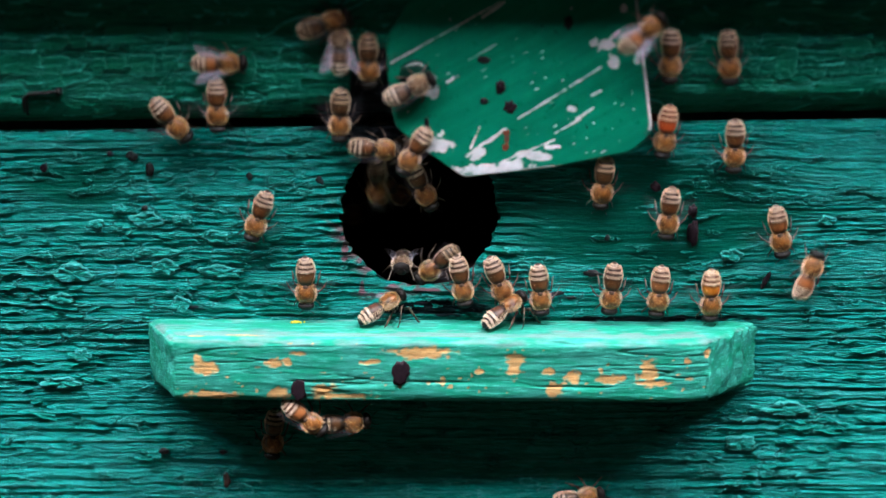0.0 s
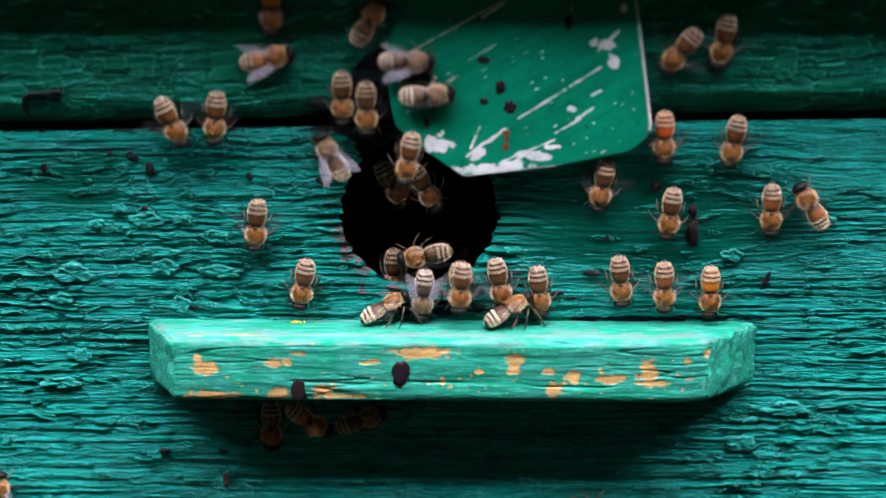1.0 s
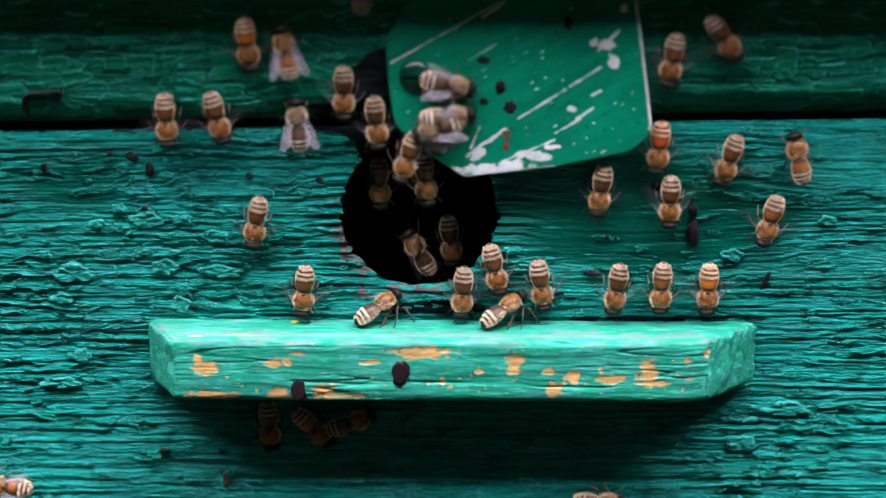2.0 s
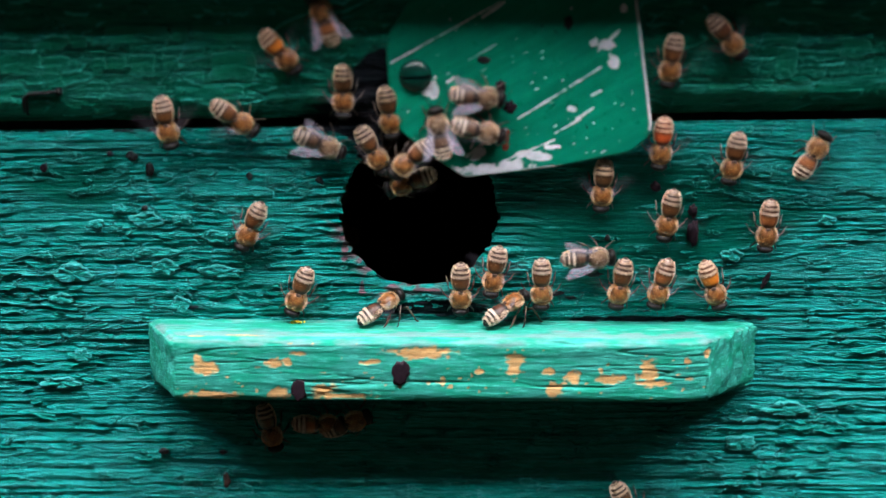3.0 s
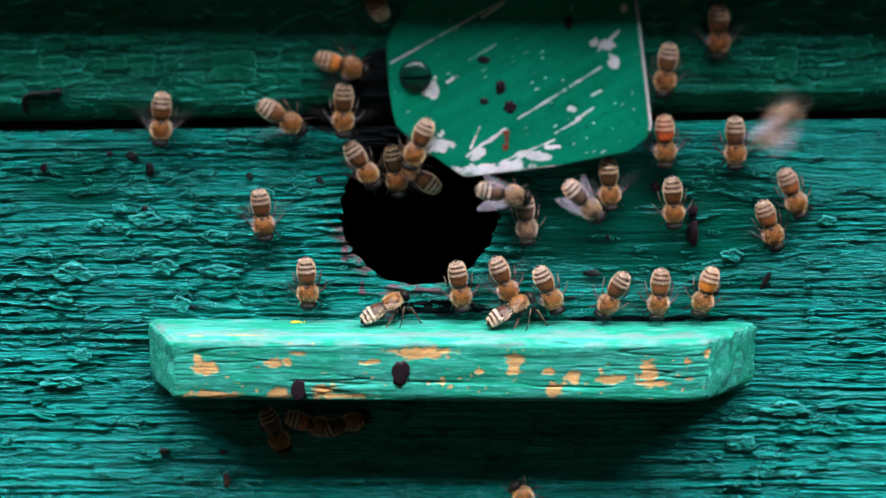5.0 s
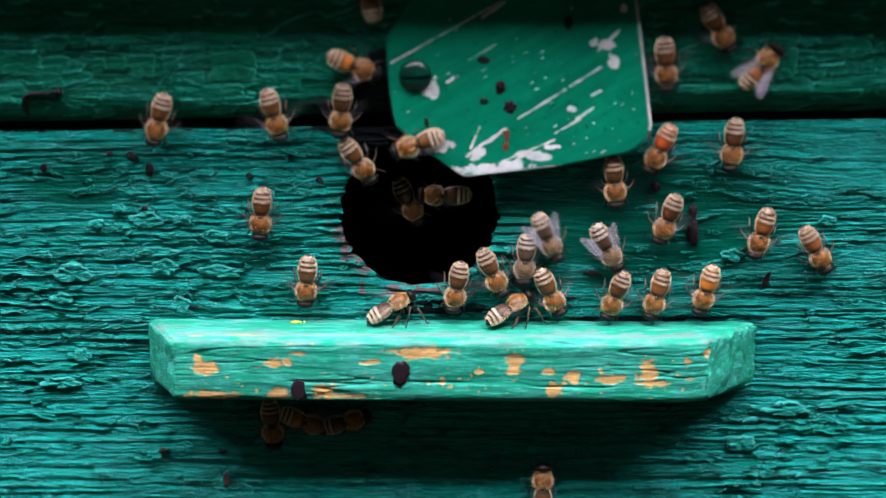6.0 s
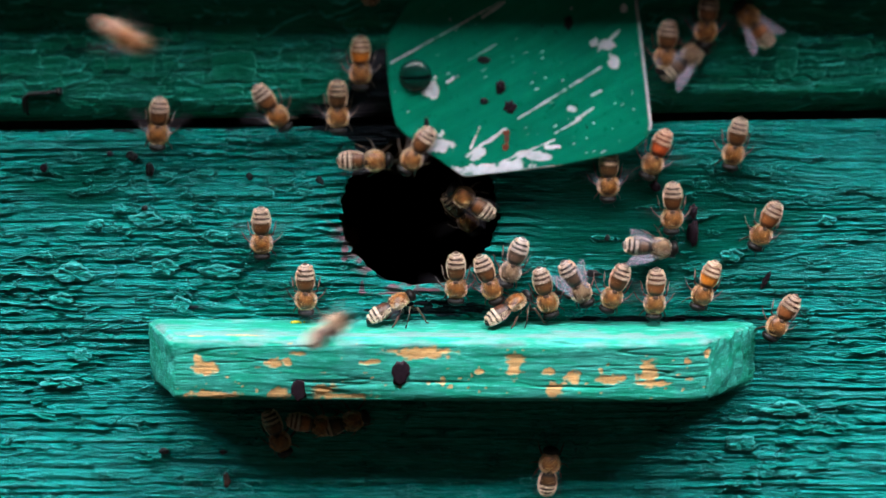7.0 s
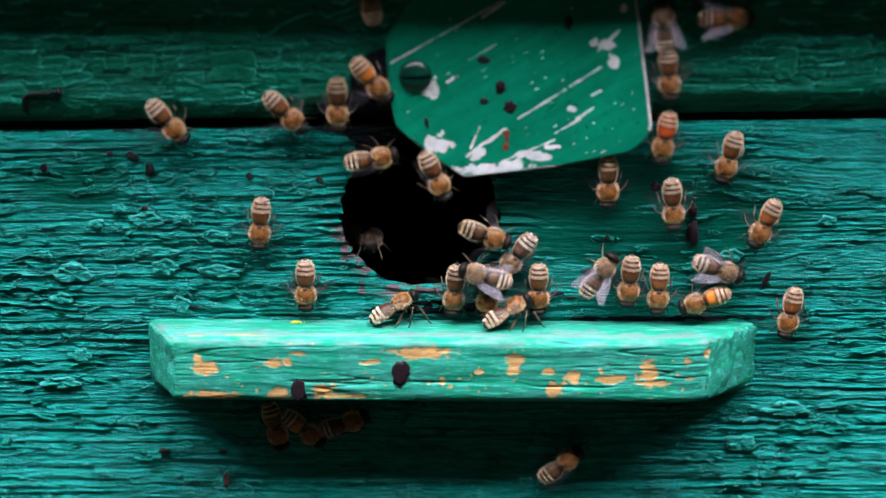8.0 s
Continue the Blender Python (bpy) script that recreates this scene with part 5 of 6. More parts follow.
    crawl(BEES[13], [
        (0, 52.4, -2.2, 48.6, -92, 0, -180), (0.5, 54.2, -2.2, 47.7, -92, -25, 180), (1, 54.8, -2.2, 49.7, -92, -40, 180), (1.5, 53.3, -2.2, 47.7, -92, -15, 180),
        (3, 52.7, -2.2, 47.5, -92, -8, 180), (3.5, 53.1, -2.2, 47.7, -92, -12, 180), (4, 53.1, -2.2, 49.3, -92, -5, 180), (4.5, 52.1, -2.2, 44.9, -92, -10, 180),
        (6, 51.3, -2.2, 46.6, -92, 5, -180), (6.5, 52.2, -2.2, 47.9, -92, 0, -180), (7, 51.4, -2.2, 50.6, -92, -5, 180), (7.5, 49.6, -2.2, 47.9, -92, 0, -180),
        (8, 52.1, -2.2, 44.3, -92, 5, -180),
    ])
    crawl(BEES[14], [
        (0, 65.9, -2.2, 48.3, -92, 5, -180), (0.5, 63.7, -2.2, 54.6, -92, 2, -180), (1, 64.5, -2.2, 51.9, -92, -10, 180), (1.5, 64.3, -2.2, 52.4, -92, 25, -180),
        (3, 65, -2.2, 53.1, -92, 40, -180), (3.5, 64.4, -2.2, 54.7, -92, 30, -180), (4, 63.3, -2.2, 54.6, -92, -5, 180), (4.5, 63.3, -2.2, 54.2, -92, -7, 180),
        (6, 63.1, -2.2, 55.1, -92, 30, -180), (6.5, 62.2, -2.2, 56.2, -92, 15, -180), (7, 60.5, -2.2, 56.8, -92, -5, 180), (7.5, 61.9, -2.2, 56.5, -92, 0, -180),
        (8, 58.7, -2.2, 67, -92, 0, -180),
    ])
    crawl(BEES[15], [
        (0, 45.2, -7.2, 54.5, 87, 50, 0), (0.5, 57.6, -4.2, 60.3, 87, 60, 0), (1, 61.8, -3.2, 71.2, 87, 60, 0), (1.5, 73.5, -2.2, 73, -93, 80, -180),
        (5.5, 79.4, -2.2, 68.3, -93, 10, -180), (5.73, 76.3, -2.2, 56.9, -93, 75, 180), (6, 73.1, -2.2, 45.5, 87, 40, 0), (6.5, 75.4, -2.2, 52.5, 87, -28, 0),
        (7, 71.6, -2.2, 55.5, 87, -38, 0), (7.5, 68.2, -2.2, 67.4, 87, 30, 0), (8, 64.5, -2.2, 57.2, 87, 88, 0),
    ])
    crawl(BEES[16], [
        (0, 64.5, -2.2, 80, -93, -10, 180), (6.25, 64.5, -2.2, 80, -93, -10, 180), (6.4, 52.3, -12, 56.4, -90, -5, 180), (6.5, 52.5, -5.2, 50, -93, -2, 180),
        (6.8, 53.7, -3.2, 43.9, -93, 60, -180), (7, 55.3, -2.2, 47, 87, 50, 0), (7.5, 53.2, -2.2, 54.5, 87, 30, 0), (8, 50.7, -2.2, 55, 87, -5, 0),
    ])
    crawl(BEES[17], [
        (0, 52.1, -0.7, 30.1, -92, -7, 180), (0.5, 51.5, -0.7, 27.6, -92, 0, -180), (1, 51.7, -0.7, 28.7, -92, 0, -180), (1.5, 50.4, -0.7, 26, -92, -5, 180),
        (3, 51.2, -0.7, 27.3, -92, -5, 180), (3.5, 51, -0.7, 27.6, -92, 0, -180), (4, 51.5, -0.7, 28, -92, 0, -180), (4.5, 52.2, -0.7, 28.3, -92, 10, -180),
        (6, 50.9, -0.7, 26, -92, -25, 180), (6.5, 52.5, -0.7, 28.8, -92, -28, 180), (7, 50.1, -0.7, 24.6, -92, -22, 180), (7.5, 50.4, -0.7, 25, -92, -10, 180),
        (8, 51.9, -0.7, 28.7, -92, -10, 180),
    ])
    crawl(BEES[18], [
        (0, 68.2, -0.7, 26.6, -92, 0, -180), (0.5, 68.1, -0.7, 24.3, -92, -15, 180), (1, 68, -0.7, 27.7, -92, -10, 180), (1.5, 66.7, -0.7, 23, -92, -20, 180),
        (3, 68.2, -0.7, 23.6, -92, -10, 180), (3.5, 66.5, -0.7, 22.8, -92, -20, 180), (4, 67.9, -0.7, 26.4, -92, -5, 180), (4.5, 68.5, -0.7, 27.3, -92, 5, -180),
        (6, 67.8, -0.7, 27, -92, -5, 180), (6.5, 68.7, -0.7, 24.6, -92, 0, -180), (7, 68.4, -0.7, 27.1, -92, -10, 180), (7.5, 67.6, -0.7, 25.7, -92, -15, 180),
        (8, 67.1, -0.7, 23.9, -92, -15, 180),
    ])
    crawl(BEES[19], [
        (0, 53.4, -0.7, 10.1, -92, -5, 180), (0.5, 54, -0.7, 13.8, -92, -5, 180), (1, 53.7, -0.7, 10.1, -92, -7, 180), (1.5, 53.6, -0.7, 14.2, -92, 0, -180),
        (3, 53.4, -0.7, 9.6, -92, -10, 180), (3.5, 54.2, -0.7, 9.8, -92, -15, 180), (4, 55.1, -0.7, 12.1, -92, 5, -180), (4.5, 54.9, -0.7, 14.2, -92, 10, -180),
        (6, 53.2, -0.7, 8.7, -92, -20, 180), (6.5, 54, -0.7, 13.6, -92, -25, 180), (7, 54.1, -0.7, 11.4, -92, 0, -180), (7.5, 54.2, -0.7, 11.4, -92, 2, -180),
        (8, 54.2, -0.7, 12.4, -92, 5, -180),
    ])
    crawl(BEES[20], [
        (0, 37.7, -0.7, 17.7, -92, -5, 180), (0.5, 38.1, -0.7, 19.4, -92, -20, 180), (1, 37.5, -0.7, 17, -92, -10, 180), (1.5, 37, -0.7, 15.2, -92, -10, 180),
        (3, 37.6, -0.7, 17, -92, -3, 180), (3.5, 37, -0.7, 17, -92, -5, 180), (4, 37.7, -0.7, 19.4, -92, -20, 180), (4.5, 38.3, -0.7, 17, -92, 2, -180),
        (6, 40.3, -0.7, 18, -92, 5, -180), (6.5, 39.3, -0.7, 17, -92, 0, -180), (7, 38.9, -0.7, 19.4, -92, 0, -180), (7.5, 39.4, -0.7, 18.4, -92, 0, -180),
        (8, 38.8, -0.7, 18, -92, 0, -180),
    ])
    crawl(BEES[21], [
        (0, 79.6, -0.7, 5.6, -92, 10, -180), (0.5, 78.4, -0.7, 10.8, -92, 15, -180), (1, 77.5, -0.7, 11, -92, 0, -180), (1.5, 77.6, -0.7, 9.8, -92, -15, 180),
        (3, 76.9, -0.7, 7, -92, -5, 180), (3.5, 77.1, -0.7, 9, -92, 15, -180), (4, 77.2, -0.7, 8.4, -92, 15, -180), (4.5, 77.4, -0.7, 7.6, -92, 25, -180),
        (6, 75.5, -0.7, 5.2, -92, -15, 180), (6.5, 74.4, -0.7, 3.5, -92, -35, 180), (7, 76.4, -0.7, 7.1, -92, -25, 180), (7.5, 75.2, -0.7, 6.4, -92, -30, 180),
        (8, 76.2, -0.7, 7.6, -92, -25, 180),
    ])
    crawl(BEES[22], [
        (0, 87, -0.7, -5.8, 88, 20, 0), (0.5, 90.8, -0.7, 10, 88, 5, 0), (1, 87.1, -0.7, 11.4, 88, -32, 0), (1.5, 82.4, -0.7, 21.4, 88, -30, 0),
        (3, 86.3, -0.7, 23.8, 88, 30, 0), (3.5, 85.7, -0.7, 22.9, 88, 50, 0), (3.73, 83.7, -0.7, 21.5, -92, 87.5, 180), (4, 81.7, -0.7, 20, -92, 45, -180),
        (4.5, 80.1, -0.7, 19.1, -92, 20, -180), (6, 88.4, -0.7, 1.1, -92, 30, -180), (6.5, 88.1, -0.7, -6.6, -92, 0, -180), (7, 81.4, -0.7, -16, -92, -30, 180),
        (7.5, 82.3, -0.7, -15, -92, -28, 180), (8, 83.2, -0.7, -14.7, -92, -10, 180),
    ])
    crawl(BEES[23], [
        (0, -43.4, -0.7, 9.4, -92, -20, 180), (0.5, -43.7, -0.7, 8.9, -92, 0, -180), (1, -44.1, -0.7, 7.3, -92, -5, 180), (1.5, -43.8, -0.7, 8.2, -92, -5, 180),
        (3, -45.3, -0.7, 6.9, -92, -25, 180), (3.5, -43.6, -0.7, 8.9, -92, -5, 180), (4, -43.4, -0.7, 5.2, -92, 0, -180), (4.5, -42.7, -0.7, 8.9, -92, 10, -180),
        (6, -42.9, -0.7, 10.1, -92, -5, 180), (6.5, -43.2, -0.7, 7.3, -92, 0, -180), (7, -43, -0.7, 5.2, -92, 0, -180), (7.5, -43.2, -0.7, 5.9, -92, 0, -180),
        (8, -43.2, -0.7, 7.7, -92, -5, 180),
    ])
    crawl(BEES[24], [
        (0, -32.7, -0.7, -7.3, -92, 0, -180), (0.5, -32.8, -0.7, -8.3, -92, -5, 180), (1, -33.3, -0.7, -7.5, -92, -10, 180), (1.5, -32.8, -0.7, -8.7, -92, 0, -180),
        (3, -34.2, -0.7, -9.4, -92, -20, 180), (3.5, -33.1, -0.7, -6.8, -92, -5, 180), (4, -32.8, -0.7, -8.3, -92, -5, 180), (4.5, -32.4, -0.7, -7.8, -92, 5, -180),
        (6, -32.5, -0.7, -6.8, -92, -5, 180), (6.5, -32.4, -0.7, -6.6, -92, -5, 180), (7, -32.8, -0.7, -9, -92, 0, -180), (7.5, -33, -0.7, -8.7, -92, 2, -180),
        (8, -32.8, -0.7, -7.8, -92, 0, -180),
    ])
    crawl(BEES[25], [
        (0, 4.3, -0.7, -6.8, -92, 10, -180), (0.5, 4.1, -0.7, -8.2, -92, 15, -180), (1, 3.8, -0.7, -8.3, -92, 0, -180), (1.5, 4.8, -0.7, -9.7, -92, -5, 180),
        (3, 4.2, -0.7, -8.7, -92, 0, -180), (3.5, 4, -0.7, -6.1, -92, -2, 180), (4, 4, -0.7, -5, -92, 5, -180), (4.5, 4.1, -0.7, -7.8, -92, 15, -180),
        (6, 3.3, -0.7, -8.3, -92, -10, 180), (6.5, 3.2, -0.7, -8.3, -92, -5, 180), (7, 3.1, -0.7, -6.1, -92, 0, -180), (7.5, 3.1, -0.7, -7.8, -92, 0, -180),
        (8, 2.8, -0.7, -9, -92, -5, 180),
    ])
    crawl(BEES[26], [
        (0, 13.2, -0.7, -6.8, -92, 20, -180), (0.5, 11.8, -0.7, -5.1, -92, -5, 180), (1, 13.4, -0.7, -7.3, -92, 10, -180), (1.5, 12.3, -0.7, -3.7, -92, 20, -180),
        (3, 12.4, -0.7, -4.4, -92, -10, 180), (3.5, 12.9, -0.7, -4.3, -92, 0, -180), (4, 13.6, -0.7, -5.8, -92, 25, -180), (4.5, 15, -0.7, -7.5, -92, 20, -180),
        (6, 11.7, -0.7, -4.6, -92, 25, -180), (6.5, 10.7, -0.7, -6.1, -92, 15, -180), (7, 10.8, -0.7, -6.4, -92, 20, -180), (7.5, 10.3, -0.7, -9, -92, 0, -180),
        (8, 10.5, -0.7, -9.7, -92, 0, -180),
    ])
    crawl(BEES[27], [
        (0, 23.1, -0.7, -9, -92, 5, -180), (0.5, 22.3, -0.7, -6.8, -92, 5, -180), (1, 22.9, -0.7, -9.3, -92, 5, -180), (1.5, 23.2, -0.7, -8.3, -92, 10, -180),
        (3, 23.5, -0.7, -7.6, -92, 0, -180), (3.5, 23, -0.7, -9, -92, -2, 180), (4, 22.5, -0.7, -5.4, -92, 0, -180), (4.5, 24, -0.7, -7.8, -92, 20, -180),
        (6, 25.5, -0.7, -9.6, -92, 25, -180), (6.5, 23.8, -0.7, -9.4, -92, 5, -180), (7, 24.4, -0.7, -9.7, -92, 15, -180), (7.5, 23.3, -0.7, -10.3, -92, 35, -180),
        (8, 22.8, -0.7, -8.7, -92, 0, -180),
    ])
    crawl(BEES[28], [
        (0, 40.3, -0.7, -8.7, -92, -5, 180), (0.5, 41.7, -0.7, -6.8, -92, 10, -180), (1, 42.3, -0.7, -6.8, -92, 5, -180), (1.5, 41.2, -0.7, -9.3, -92, -5, 180),
        (3, 42.4, -0.7, -7.5, -92, -10, 180), (3.5, 42.6, -0.7, -9.4, -92, -5, 180), (4, 41.6, -0.7, -8.2, -92, -20, 180), (4.5, 40.5, -0.7, -10.3, -92, -30, 180),
        (6, 41.3, -0.7, -10.4, -92, -20, 180), (6.5, 41, -0.7, -8.7, -92, -45, 180), (7, 41.2, -0.7, -8.6, -92, -20, 180), (7.5, 43.9, -0.7, -5.7, -92, 0, -180),
        (8, 44.5, -0.7, -6.8, -92, -5, 180),
    ])
    crawl(BEES[29], [
        (0, 51.6, -0.7, -9.4, -92, -5, 180), (0.5, 52.4, -0.7, -9.3, -92, 5, -180), (1, 52.8, -0.7, -8.3, -92, 2, -180), (1.5, 52.3, -0.7, -9, -92, 0, -180),
        (3, 52.1, -0.7, -7.5, -92, -15, 180), (3.5, 51.8, -0.7, -8.9, -92, -20, 180), (4, 51.2, -0.7, -10.4, -92, -15, 180), (4.5, 51.8, -0.7, -10, -92, -2, 180),
        (6, 51.2, -0.7, -10.1, -92, -15, 180), (6.5, 51.8, -0.7, -8.6, -92, -20, 180), (7, 50.7, -0.7, -10, -92, -2, 180), (7.5, 50.7, -0.7, -10.4, -92, -2, 180),
        (8, 51.5, -0.7, -8.7, -92, -2, 180),
    ])
    crawl(BEES[30], [
        (0, 64, -0.7, -10.4, -92, 0, -180), (0.5, 64.1, -0.7, -5.4, -92, -2, 180), (1, 63.8, -0.7, -9.4, -92, 0, -180), (1.5, 63.1, -0.7, -9.3, -92, -10, 180),
        (3, 64.2, -0.7, -7.8, -92, 20, -180), (3.5, 64.3, -0.7, -9.7, -92, 2, -180), (4, 64.2, -0.7, -9.3, -92, -2, 180), (4.5, 62.7, -0.7, -9.7, -92, -15, 180),
        (6, 62.9, -0.7, -9, -92, -15, 180), (6.5, 62.4, -0.7, -10.4, -92, -15, 180), (7, 62.8, -0.7, -7.9, -92, -20, 180), (7.5, 63, -0.7, -9.8, -92, -40, 180),
        (8, 62.8, -0.7, -11.7, -92, -70, 180),
    ])
    crawl(BEES[31], [
        (0, -13.7, -3.4, -15.9, 26, 0, -69), (0.5, -13.4, -3.4, -15.9, 26, 0, -64), (1, -12.9, -3.4, -15.9, 26, 0, -79), (1.5, -14.9, -3.4, -15.9, 26, 0, -69),
        (3, -14, -3.4, -15.9, 26, 0, -66), (3.5, -13.7, -3.4, -15.9, 26, 0, -69), (4, -13, -3.4, -15.9, 26, 0, -79), (4.5, -13.3, -3.4, -15.9, 26, 0, -74),
        (6, -11.5, -3.4, -15.9, 26, 0, -76), (6.5, -10.9, -3.4, -15.9, 26, 0, -74), (7, -11.6, -3.4, -15.9, 26, 0, -74), (7.5, -12.1, -3.4, -15.9, 26, 0, -76),
        (8, -10.9, -3.4, -15.9, 26, 0, -74),
    ])
    crawl(BEES[32], [
        (0, 15.4, -5.1, -15.9, 26, 0, -59), (0.5, 16, -4, -15.9, 26, 0, -64), (1, 16.5, -5.3, -15.9, 26, 0, -72), (1.5, 15, -5.2, -15.9, 26, 0, -62),
        (3, 15.9, -4, -15.9, 26, 0, -64), (3.5, 16, -4.8, -15.9, 26, 0, -64), (4, 16.4, -4.9, -15.9, 26, 0, -69), (4.5, 17.1, -5.4, -15.9, 26, 0, -74),
        (6, 16.7, -4.1, -15.9, 26, 0, -69), (6.5, 15, -4, -15.9, 26, 0, -64), (7, 16.5, -4.1, -15.9, 26, 0, -69), (7.5, 16.2, -6.2, -15.9, 26, 0, -74),
        (8, 16.2, -6.2, -15.9, 26, 0, -74),
    ])
    crawl(BEES[33], [
        (0, -9.8, 6.4, -7.9, 0, 0, 178), (0.5, -10.2, 6.2, -7.9, 0, 0, 182), (0.7, -9.4, 5.6, -8.0, 0, 0, 180), (0.85, -7, 2.2, -9, -46, -2, 180), (1, -4.7, -0.2, -10.3, -93, -5, 180), (1.5, -6.6, -1.2, -13.5, -93, 0, -180),
        (1.6, -2.7, -10, 6.7, -90, 30, -180), (1.75, 27.1, -40, 50.9, 90, 90, 0), (2, 115.7, -20, 57.5, 90, 90, 0), (2.2, 130.2, -2.2, 53.5, 87, 90, 0),
        (8, 130.2, -2.2, 53.5, 87, 90, 0),
    ])
    crawl(BEES[34], [
        (0, -1.2, 3.8, -4.1, -92, -50, 180), (0.5, 6.4, 2.8, -0.8, -92, -30, 180), (1, -4.1, 1.8, -1.3, -92, -80, 180), (1.5, -5.2, 0.8, -6, 88, -80, 0),
        (2.2, -6.4, 20, -1.8, 90, -20, 0), (2.8, -27.2, 50, 2.5, 90, -20, 0), (8, -33, 50, 7, 90, -20, 0),
    ])
    crawl(BEES[35], [
        (0, -15.6, 5.8, 15.8, -92, 0, -180), (0.5, -5.6, 10, -8.9, -90, 30, -180), (1, -11.9, 5.8, -7.1, -92, 0, -180), (1.5, 5.6, 1.8, -1.5, -92, 30, -180),
        (2.2, 0.8, 20, -0.6, -90, 0, -180), (3, 24.5, 50, -16.2, -90, 0, -180), (8, 25.2, 50, -15.4, -90, 0, -180),
    ])
    crawl(BEES[36], [
        (0, 126, -0.7, 20.8, 87, -80, 0), (7.03, 126, -0.7, 20.8, 87, -80, 0), (7.15, 29.8, -25, 10.6, 90, -80, 0), (7.3, 19.8, -8.2, 2.5, 87, -70, 0),
        (7.5, 11.5, -4.2, -0.9, 87, -60, 0), (8, 10.4, -4.2, -4.6, 87, -75, 0),
    ])
    crawl(BEES[37], [
        (0, -123, -0.7, 3.5, -93, 60, -180), (3.8, -123, -0.7, 3.5, -93, 60, -180), (3.9, -78.9, -8.4, -0.6, -91.3, 20, -179.4), (4, -34.9, -16, -4.6, -90, -20, 180),
        (4.2, -8.8, -8.2, -75.8, -93, 0, -180), (4.3, -6.2, -0.7, -84.1, -93, 0, -180), (8, -6.2, -0.7, -84.1, -93, 0, -180),
    ])
    crawl(BEES[38], [
        (0, 16.5, -0.7, -82.3, 87, 10, 0), (2.35, 16.5, -0.7, -82.3, 87, 10, 0), (2.6, 27.5, -6.2, 0.3, 87, 60, 0), (2.8, 31, -0.2, -0.7, 87, 90, 0),
        (3, 34.2, -0.7, -1.2, 87, 87, 0), (3.5, 42.1, -0.7, 3.8, 87, 65, 0), (4, 45.9, -0.7, 8.4, 87, 2, 0), (4.5, 44.6, -0.8, 23.8, 87, 25, 0),
        (4.7, 43.7, -0.8, 25.7, 87, 20, 0), (4.8, 45.5, -2.2, 23.2, 87, 30, 0), (5.2, 116.2, -30, 49.2, 90, 30, 0), (5.3, 125.4, -2.2, 43.6, 87, 30, 0),
        (8, 125.4, -2.2, 43.6, 87, 30, 0),
    ])
    crawl(BEES[39], [
        (0, -41.3, -0.7, -46.1, -92, -5, 180), (0.5, -41.6, -0.7, -43.9, -92, -2, 180), (1, -41.8, -0.7, -43.9, -92, 0, -180), (1.5, -42.1, -0.7, -43.9, -92, 0, -180),
        (3, -42.3, -0.7, -44.3, -92, 15, -180), (3.5, -41.6, -0.7, -44.9, -92, 15, -180), (4, -41.8, -0.7, -45.6, -92, 20, -180), (4.5, -40.7, -0.7, -46, -92, 30, -180),
        (6, -41.7, -0.7, -43.4, -92, 5, -180), (6.5, -40.6, -0.7, -45.3, -92, 20, -180), (7, -40.6, -0.7, -45.8, -92, 20, -180), (7.5, -42, -0.7, -43.4, -92, 5, -180),
        (8, -40.9, -0.7, -43.9, -92, 15, -180),
    ])
    crawl(BEES[40], [
        (0, -33.4, -9.2, -38.2, -92, 50, -180), (0.5, -33.6, -9.2, -38.9, -92, 60, -180), (0.8, -33, -7.2, -39.8, -92, 60, -180), (1, -32.6, -4.2, -41.1, -92, 55, -180),
        (1.5, -32.4, -0.7, -44.5, -92, 30, -180), (3, -30.6, -0.7, -43.7, 88, 90, 0), (3.5, -31.3, -0.7, -43.1, -92, 80, -180), (4, -32.7, -0.7, -43.3, -92, 70, -180),
        (4.5, -32, -0.7, -43.7, -92, 75, -180), (6, -34.1, -0.7, -42.8, -92, 70, -180), (6.5, -32, -0.7, -43.6, -92, 80, -180), (7, -32, -0.7, -43.6, -92, 80, -180),
        (7.5, -32.7, -0.7, -43.2, -92, 75, -180), (8, -34.3, -0.7, -44.6, -92, 50, -180),
    ])
    crawl(BEES[41], [
        (0, -24.1, -7.2, -40.7, 88, 85, 0), (0.5, -24.1, -7.2, -40.8, 88, 90, 0), (1, -20.3, -0.7, -42.7, 88, 70, 0), (1.5, -21.7, -0.7, -43.4, 88, 70, 0),
        (3, -23.8, -0.7, -43.7, 88, 70, 0), (3.5, -24.4, -0.7, -42.8, 88, 75, 0), (4, -24.4, -0.7, -43.3, 88, 80, 0), (4.5, -24.5, -0.7, -43.7, 88, 70, 0),
        (6, -24.2, -0.7, -43.2, 88, 75, 0), (6.5, -24.5, -0.7, -43.5, 88, 75, 0), (7, -24.5, -0.7, -43.5, 88, 75, 0), (7.5, -24.5, -0.7, -43.4, 88, 70, 0),
        (8, -24.5, -0.7, -43.7, 88, 70, 0),
    ])
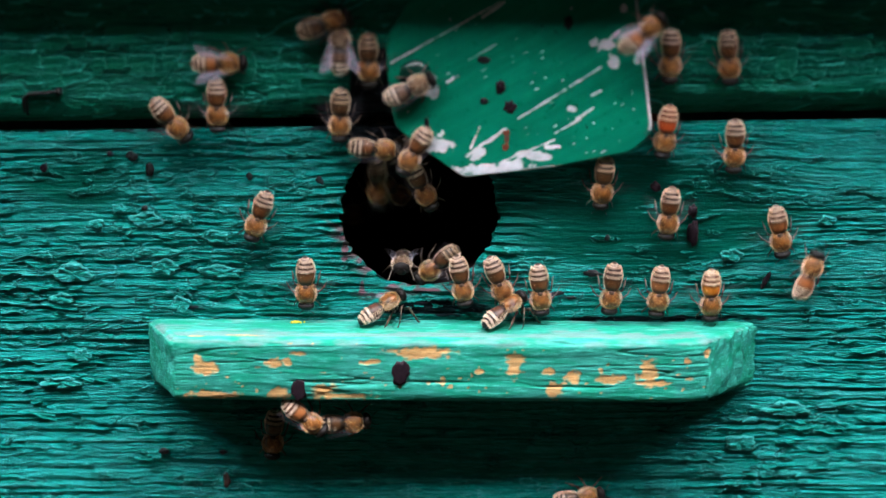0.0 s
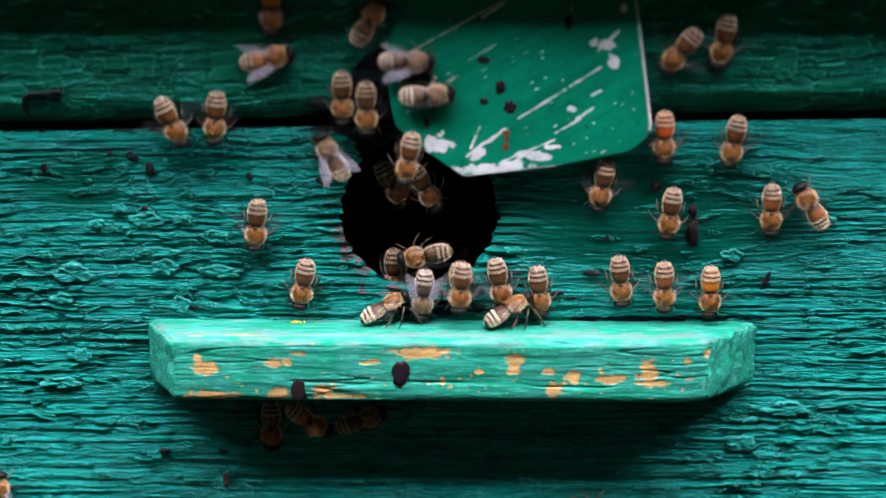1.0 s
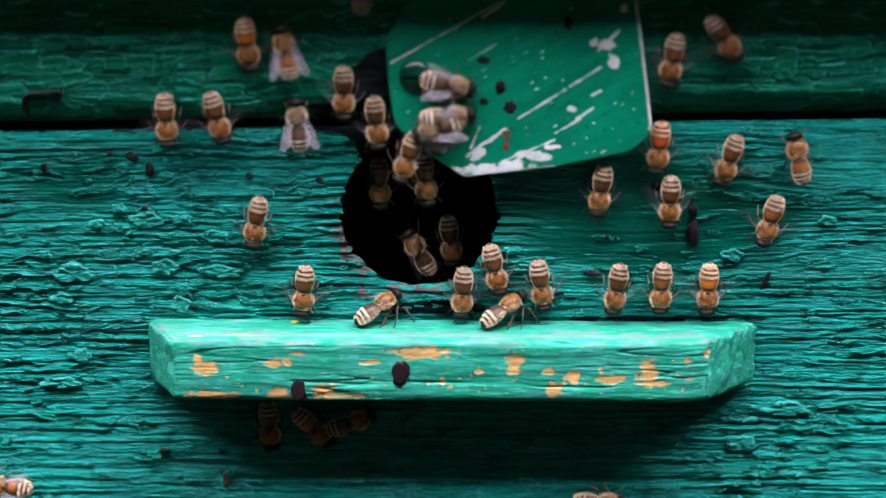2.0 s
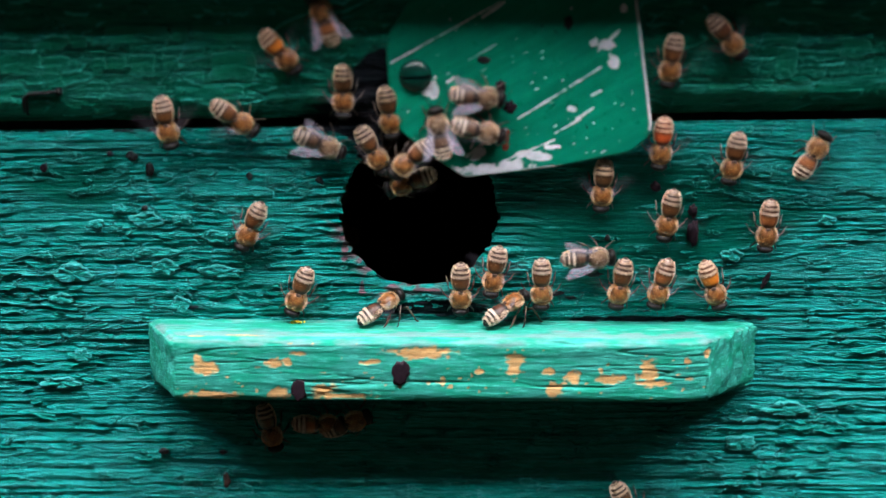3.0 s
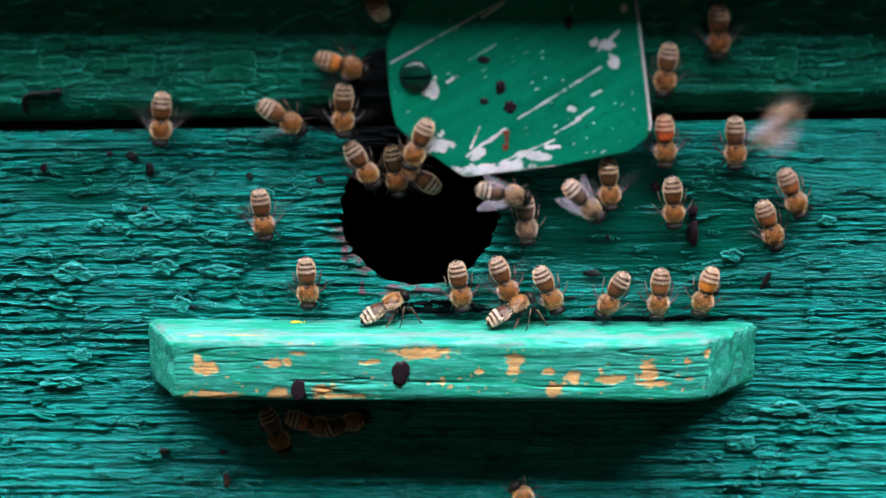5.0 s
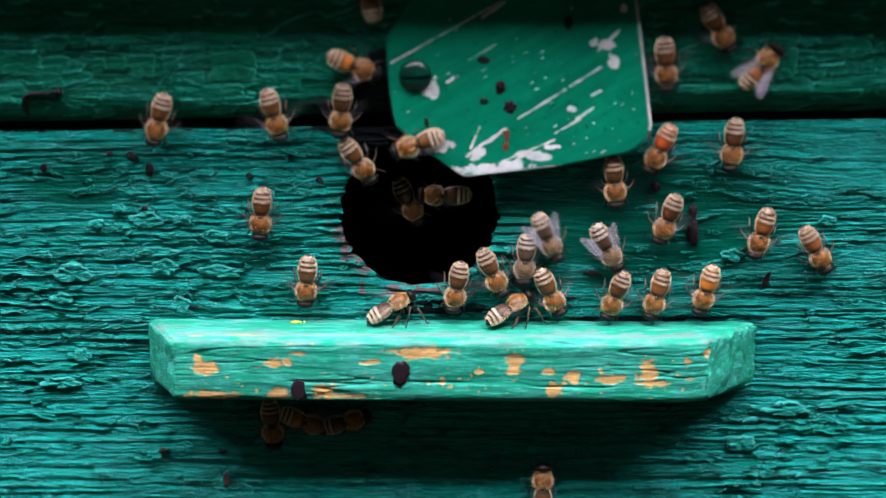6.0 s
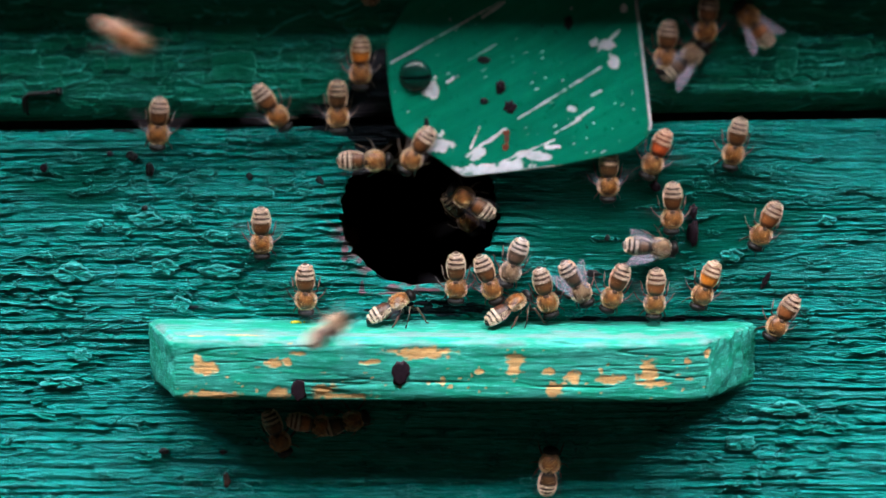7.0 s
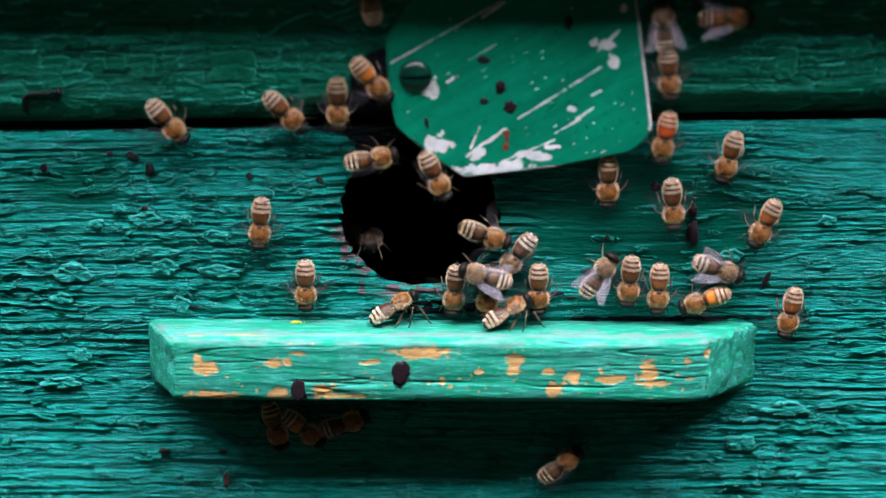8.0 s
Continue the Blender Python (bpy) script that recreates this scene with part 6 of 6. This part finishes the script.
    crawl(BEES[42], [
        (0, 33, -0.7, -63.4, 88, 80, 0), (0.5, 33.7, -0.7, -64.3, 88, 80, 0), (1, 33.8, -0.7, -66.9, 88, 80, 0), (1.5, 35.1, -0.7, -64.4, 88, 70, 0),
        (2.27, 40.1, -0.7, -64.5, -92, 70, 180), (3, 45.1, -0.7, -64.6, -92, 30, -180), (3.5, 43, -0.7, -65.3, -92, -10, 180), (3.8, 43, -0.7, -64.4, -92, -50, 180),
        (4, 39.8, -0.7, -64.1, -92, -70, 180), (4.5, 20.2, -0.7, -66, 88, -70, 0), (6, 24.5, -0.7, -61.1, 88, 0, 0), (6.5, 24.9, -0.7, -60.1, 88, 0, 0),
        (7, 25.9, -0.7, -56.6, 88, 5, 0), (7.5, 26.1, -0.7, -56, 88, 18, 0), (8, 28.5, -0.7, -54.8, 88, 50, 0),
    ])
    crawl(BEES[43], [
        (0, -119, -0.7, -71.6, 87, 30, 0), (0.5, -114.4, -0.7, -65.5, 87, 30, 0), (1, -109.1, -0.7, -63.1, 87, 0, 0), (1.27, -107.9, -0.7, -61.3, 87, -40, 0),
        (1.5, -106.7, -0.7, -59.6, 87, -80, 0), (2.8, -111.3, -0.7, -61.6, 87, -85, 0), (3.2, -122.4, -0.7, -61.7, 87, -90, 0), (8, -123.7, -0.7, -60.2, 87, -90, 0),
    ])
    crawl(BEES[44], [
        (0, -27.6, -2.2, 55.8, 88, 70, 0), (0.5, -17.8, -2.2, 56.5, 88, 80, 0), (1, -17.2, -2.2, 56.2, 88, 30, 0), (1.5, -18.1, -2.2, 51.7, -92, 80, -180),
        (1.7, -17.6, -2.2, 56.9, 88, 30, 0), (3, -18.5, -2.2, 70.1, 88, 0, 0), (4.2, -15.1, -2.2, 64.9, 88, -10, 0), (4.5, -15.4, -2.2, 62.2, 88, -30, 0),
        (6, -16.8, -2.2, 62.3, 88, -10, 0), (6.5, -16.8, -2.2, 62.3, 88, -10, 0), (7, -17.2, -2.2, 66.2, 88, -10, 0), (7.5, -15.5, -2.2, 62.3, 88, -10, 0),
        (8, -16.8, -2.2, 61.6, 88, -10, 0),
    ])
    crawl(BEES[45], [
        (0, -25.6, 40, -2.9, 90, 90, 0), (0.2, -14.0, 24, 3.0, -90, 88, -180), (0.3, -4.0, 6, 8.0, -93, 82, -180), (0.4, 32.5, -20, 24, 90, 70, 0),
        (0.5, 112.7, -14, 44.7, 90, 70, 0), (0.6, 124.4, -2.2, 43.1, 87, 70, 0), (8, 124.4, -2.2, 43.1, 87, 70, 0),
    ])
    crawl(BEES[46], [
        (0, 126.0, -24, -4.0, -90, 75, -180), (0.1, 46.6, -20, 6.5, -90, 75, -180), (0.2, 0.5, -20, 13.5, -90, 75, -180), (0.3, -50.0, -20, 36.0, -90, 70, -180),
        (0.4, -47.1, -20, 29.6, -90, 65, -180), (0.5, -20.1, -8.2, 1.7, -93, 40, -180), (0.6, -12.3, 3.8, -5.4, -93, 30, -180), (0.8, -11.3, 20, -6.3, -90, 30, -180),
        (1.2, -32.7, 50, -22.3, -90, 30, -180), (8, -32.7, 50, -22.3, -90, 30, -180),
    ])
    crawl(BEES[47], [
        (0, -12.4, 24, 8.7, -90, 50, -180), (0.4, -17.3, -0.2, 15.7, -93, 40, -180), (0.5, -13.2, -4.2, 11.3, -93, 38, -180), (0.65, -8, -2.2, 2.3, -93, 40, -180),
        (0.8, -5.6, 7.8, -3.9, -93, 30, -180), (1.2, 17.6, 50, -22.3, -90, 30, -180), (8, 17.6, 50, -22.3, -90, 30, -180),
    ])
    crawl(BEES[48], [
        (0, -125.7, -0.7, -15.9, 87, 85, 0), (6.5, -125.7, -0.7, -15.9, 87, 85, 0), (6.7, -67.1, -30, 0.1, 90, 80, 0), (6.8, -56.6, -22, -5, 90, 90, 0),
        (7, -26.7, -18, -13.3, 90, 50, 0), (7.2, -8.5, -6.2, 20.8, 87, 30, 0), (7.35, -5.7, 10, 10, 90, 20, 0), (7.5, -12, 34, 4, 60, 12, 55), (7.65, -16, 36, -1, 30, 6, 115), (7.8, -17, 26, -3, 8, 0, 165),
        (8, -17.2, 10, -3.6, 0, 0, 175),
    ])
    crawl(BEES[49], [
        (0, -122.5, -2.2, 41.4, -93, 87, -180), (6.7, -122.2, -2.2, 45.4, -93, 87, -180), (6.8, -79.2, -18, 50, -90, 86, -180), (6.9, -57.1, -14, 54.8, -90, 70, -180),
        (7, -71.5, -14, 55.3, -90, 57, -180), (7.1, -92.2, -14, 79.9, -90, 60, -180), (7.2, -96.8, -2.2, 80.5, -93, 70, -180), (8, -96.8, -2.2, 80.5, -93, 70, -180),
    ])
    crawl(BEES[50], [
        (0, -11.7, -0.7, -90.1, 87, 10, 0), (3.3, -11.7, -0.7, -90.1, 87, 10, 0), (3.43, 4.5, -1.2, -80.5, 87, 10, 0), (3.5, 7.4, -0.7, -62.1, 87, 10, 0),
        (3.57, 8.7, -1.2, -80.5, 87, 10, 0), (3.7, 29.3, -0.7, -90.1, 87, 10, 0), (8, 29.3, -0.7, -90.1, 87, 10, 0),
    ])
    crawl(BEES[51], [
        (0, -124.0, -24, 70, -90, -30, 180), (0.58, -124.0, -24, 70, -90, -30, 180), (0.7, -27.0, -22, 25.5, -90, -25, 180), (0.8, 2.5, -14, -6.5, -90, -8, 180),
        (0.9, -3.5, -8.2, 1.0, -93, -12, 180), (1, 4.4, -5.2, -7.0, -93, -5, 180), (1.15, -1.0, 2.0, 1.0, -90, 20, 180), (1.4, -6.0, 34, -2.0, -90, 40, 180),
        (1.7, -26.0, 50, -10, -90, 40, 180), (8, -26.0, 50, -10, -90, 40, 180),
    ])
    for number, (bee, (kind, stance)) in enumerate(zip(BEES, SWARM)):
        if stance in ("fan", "board", "flap"):
            beat(bee, number)


motions()
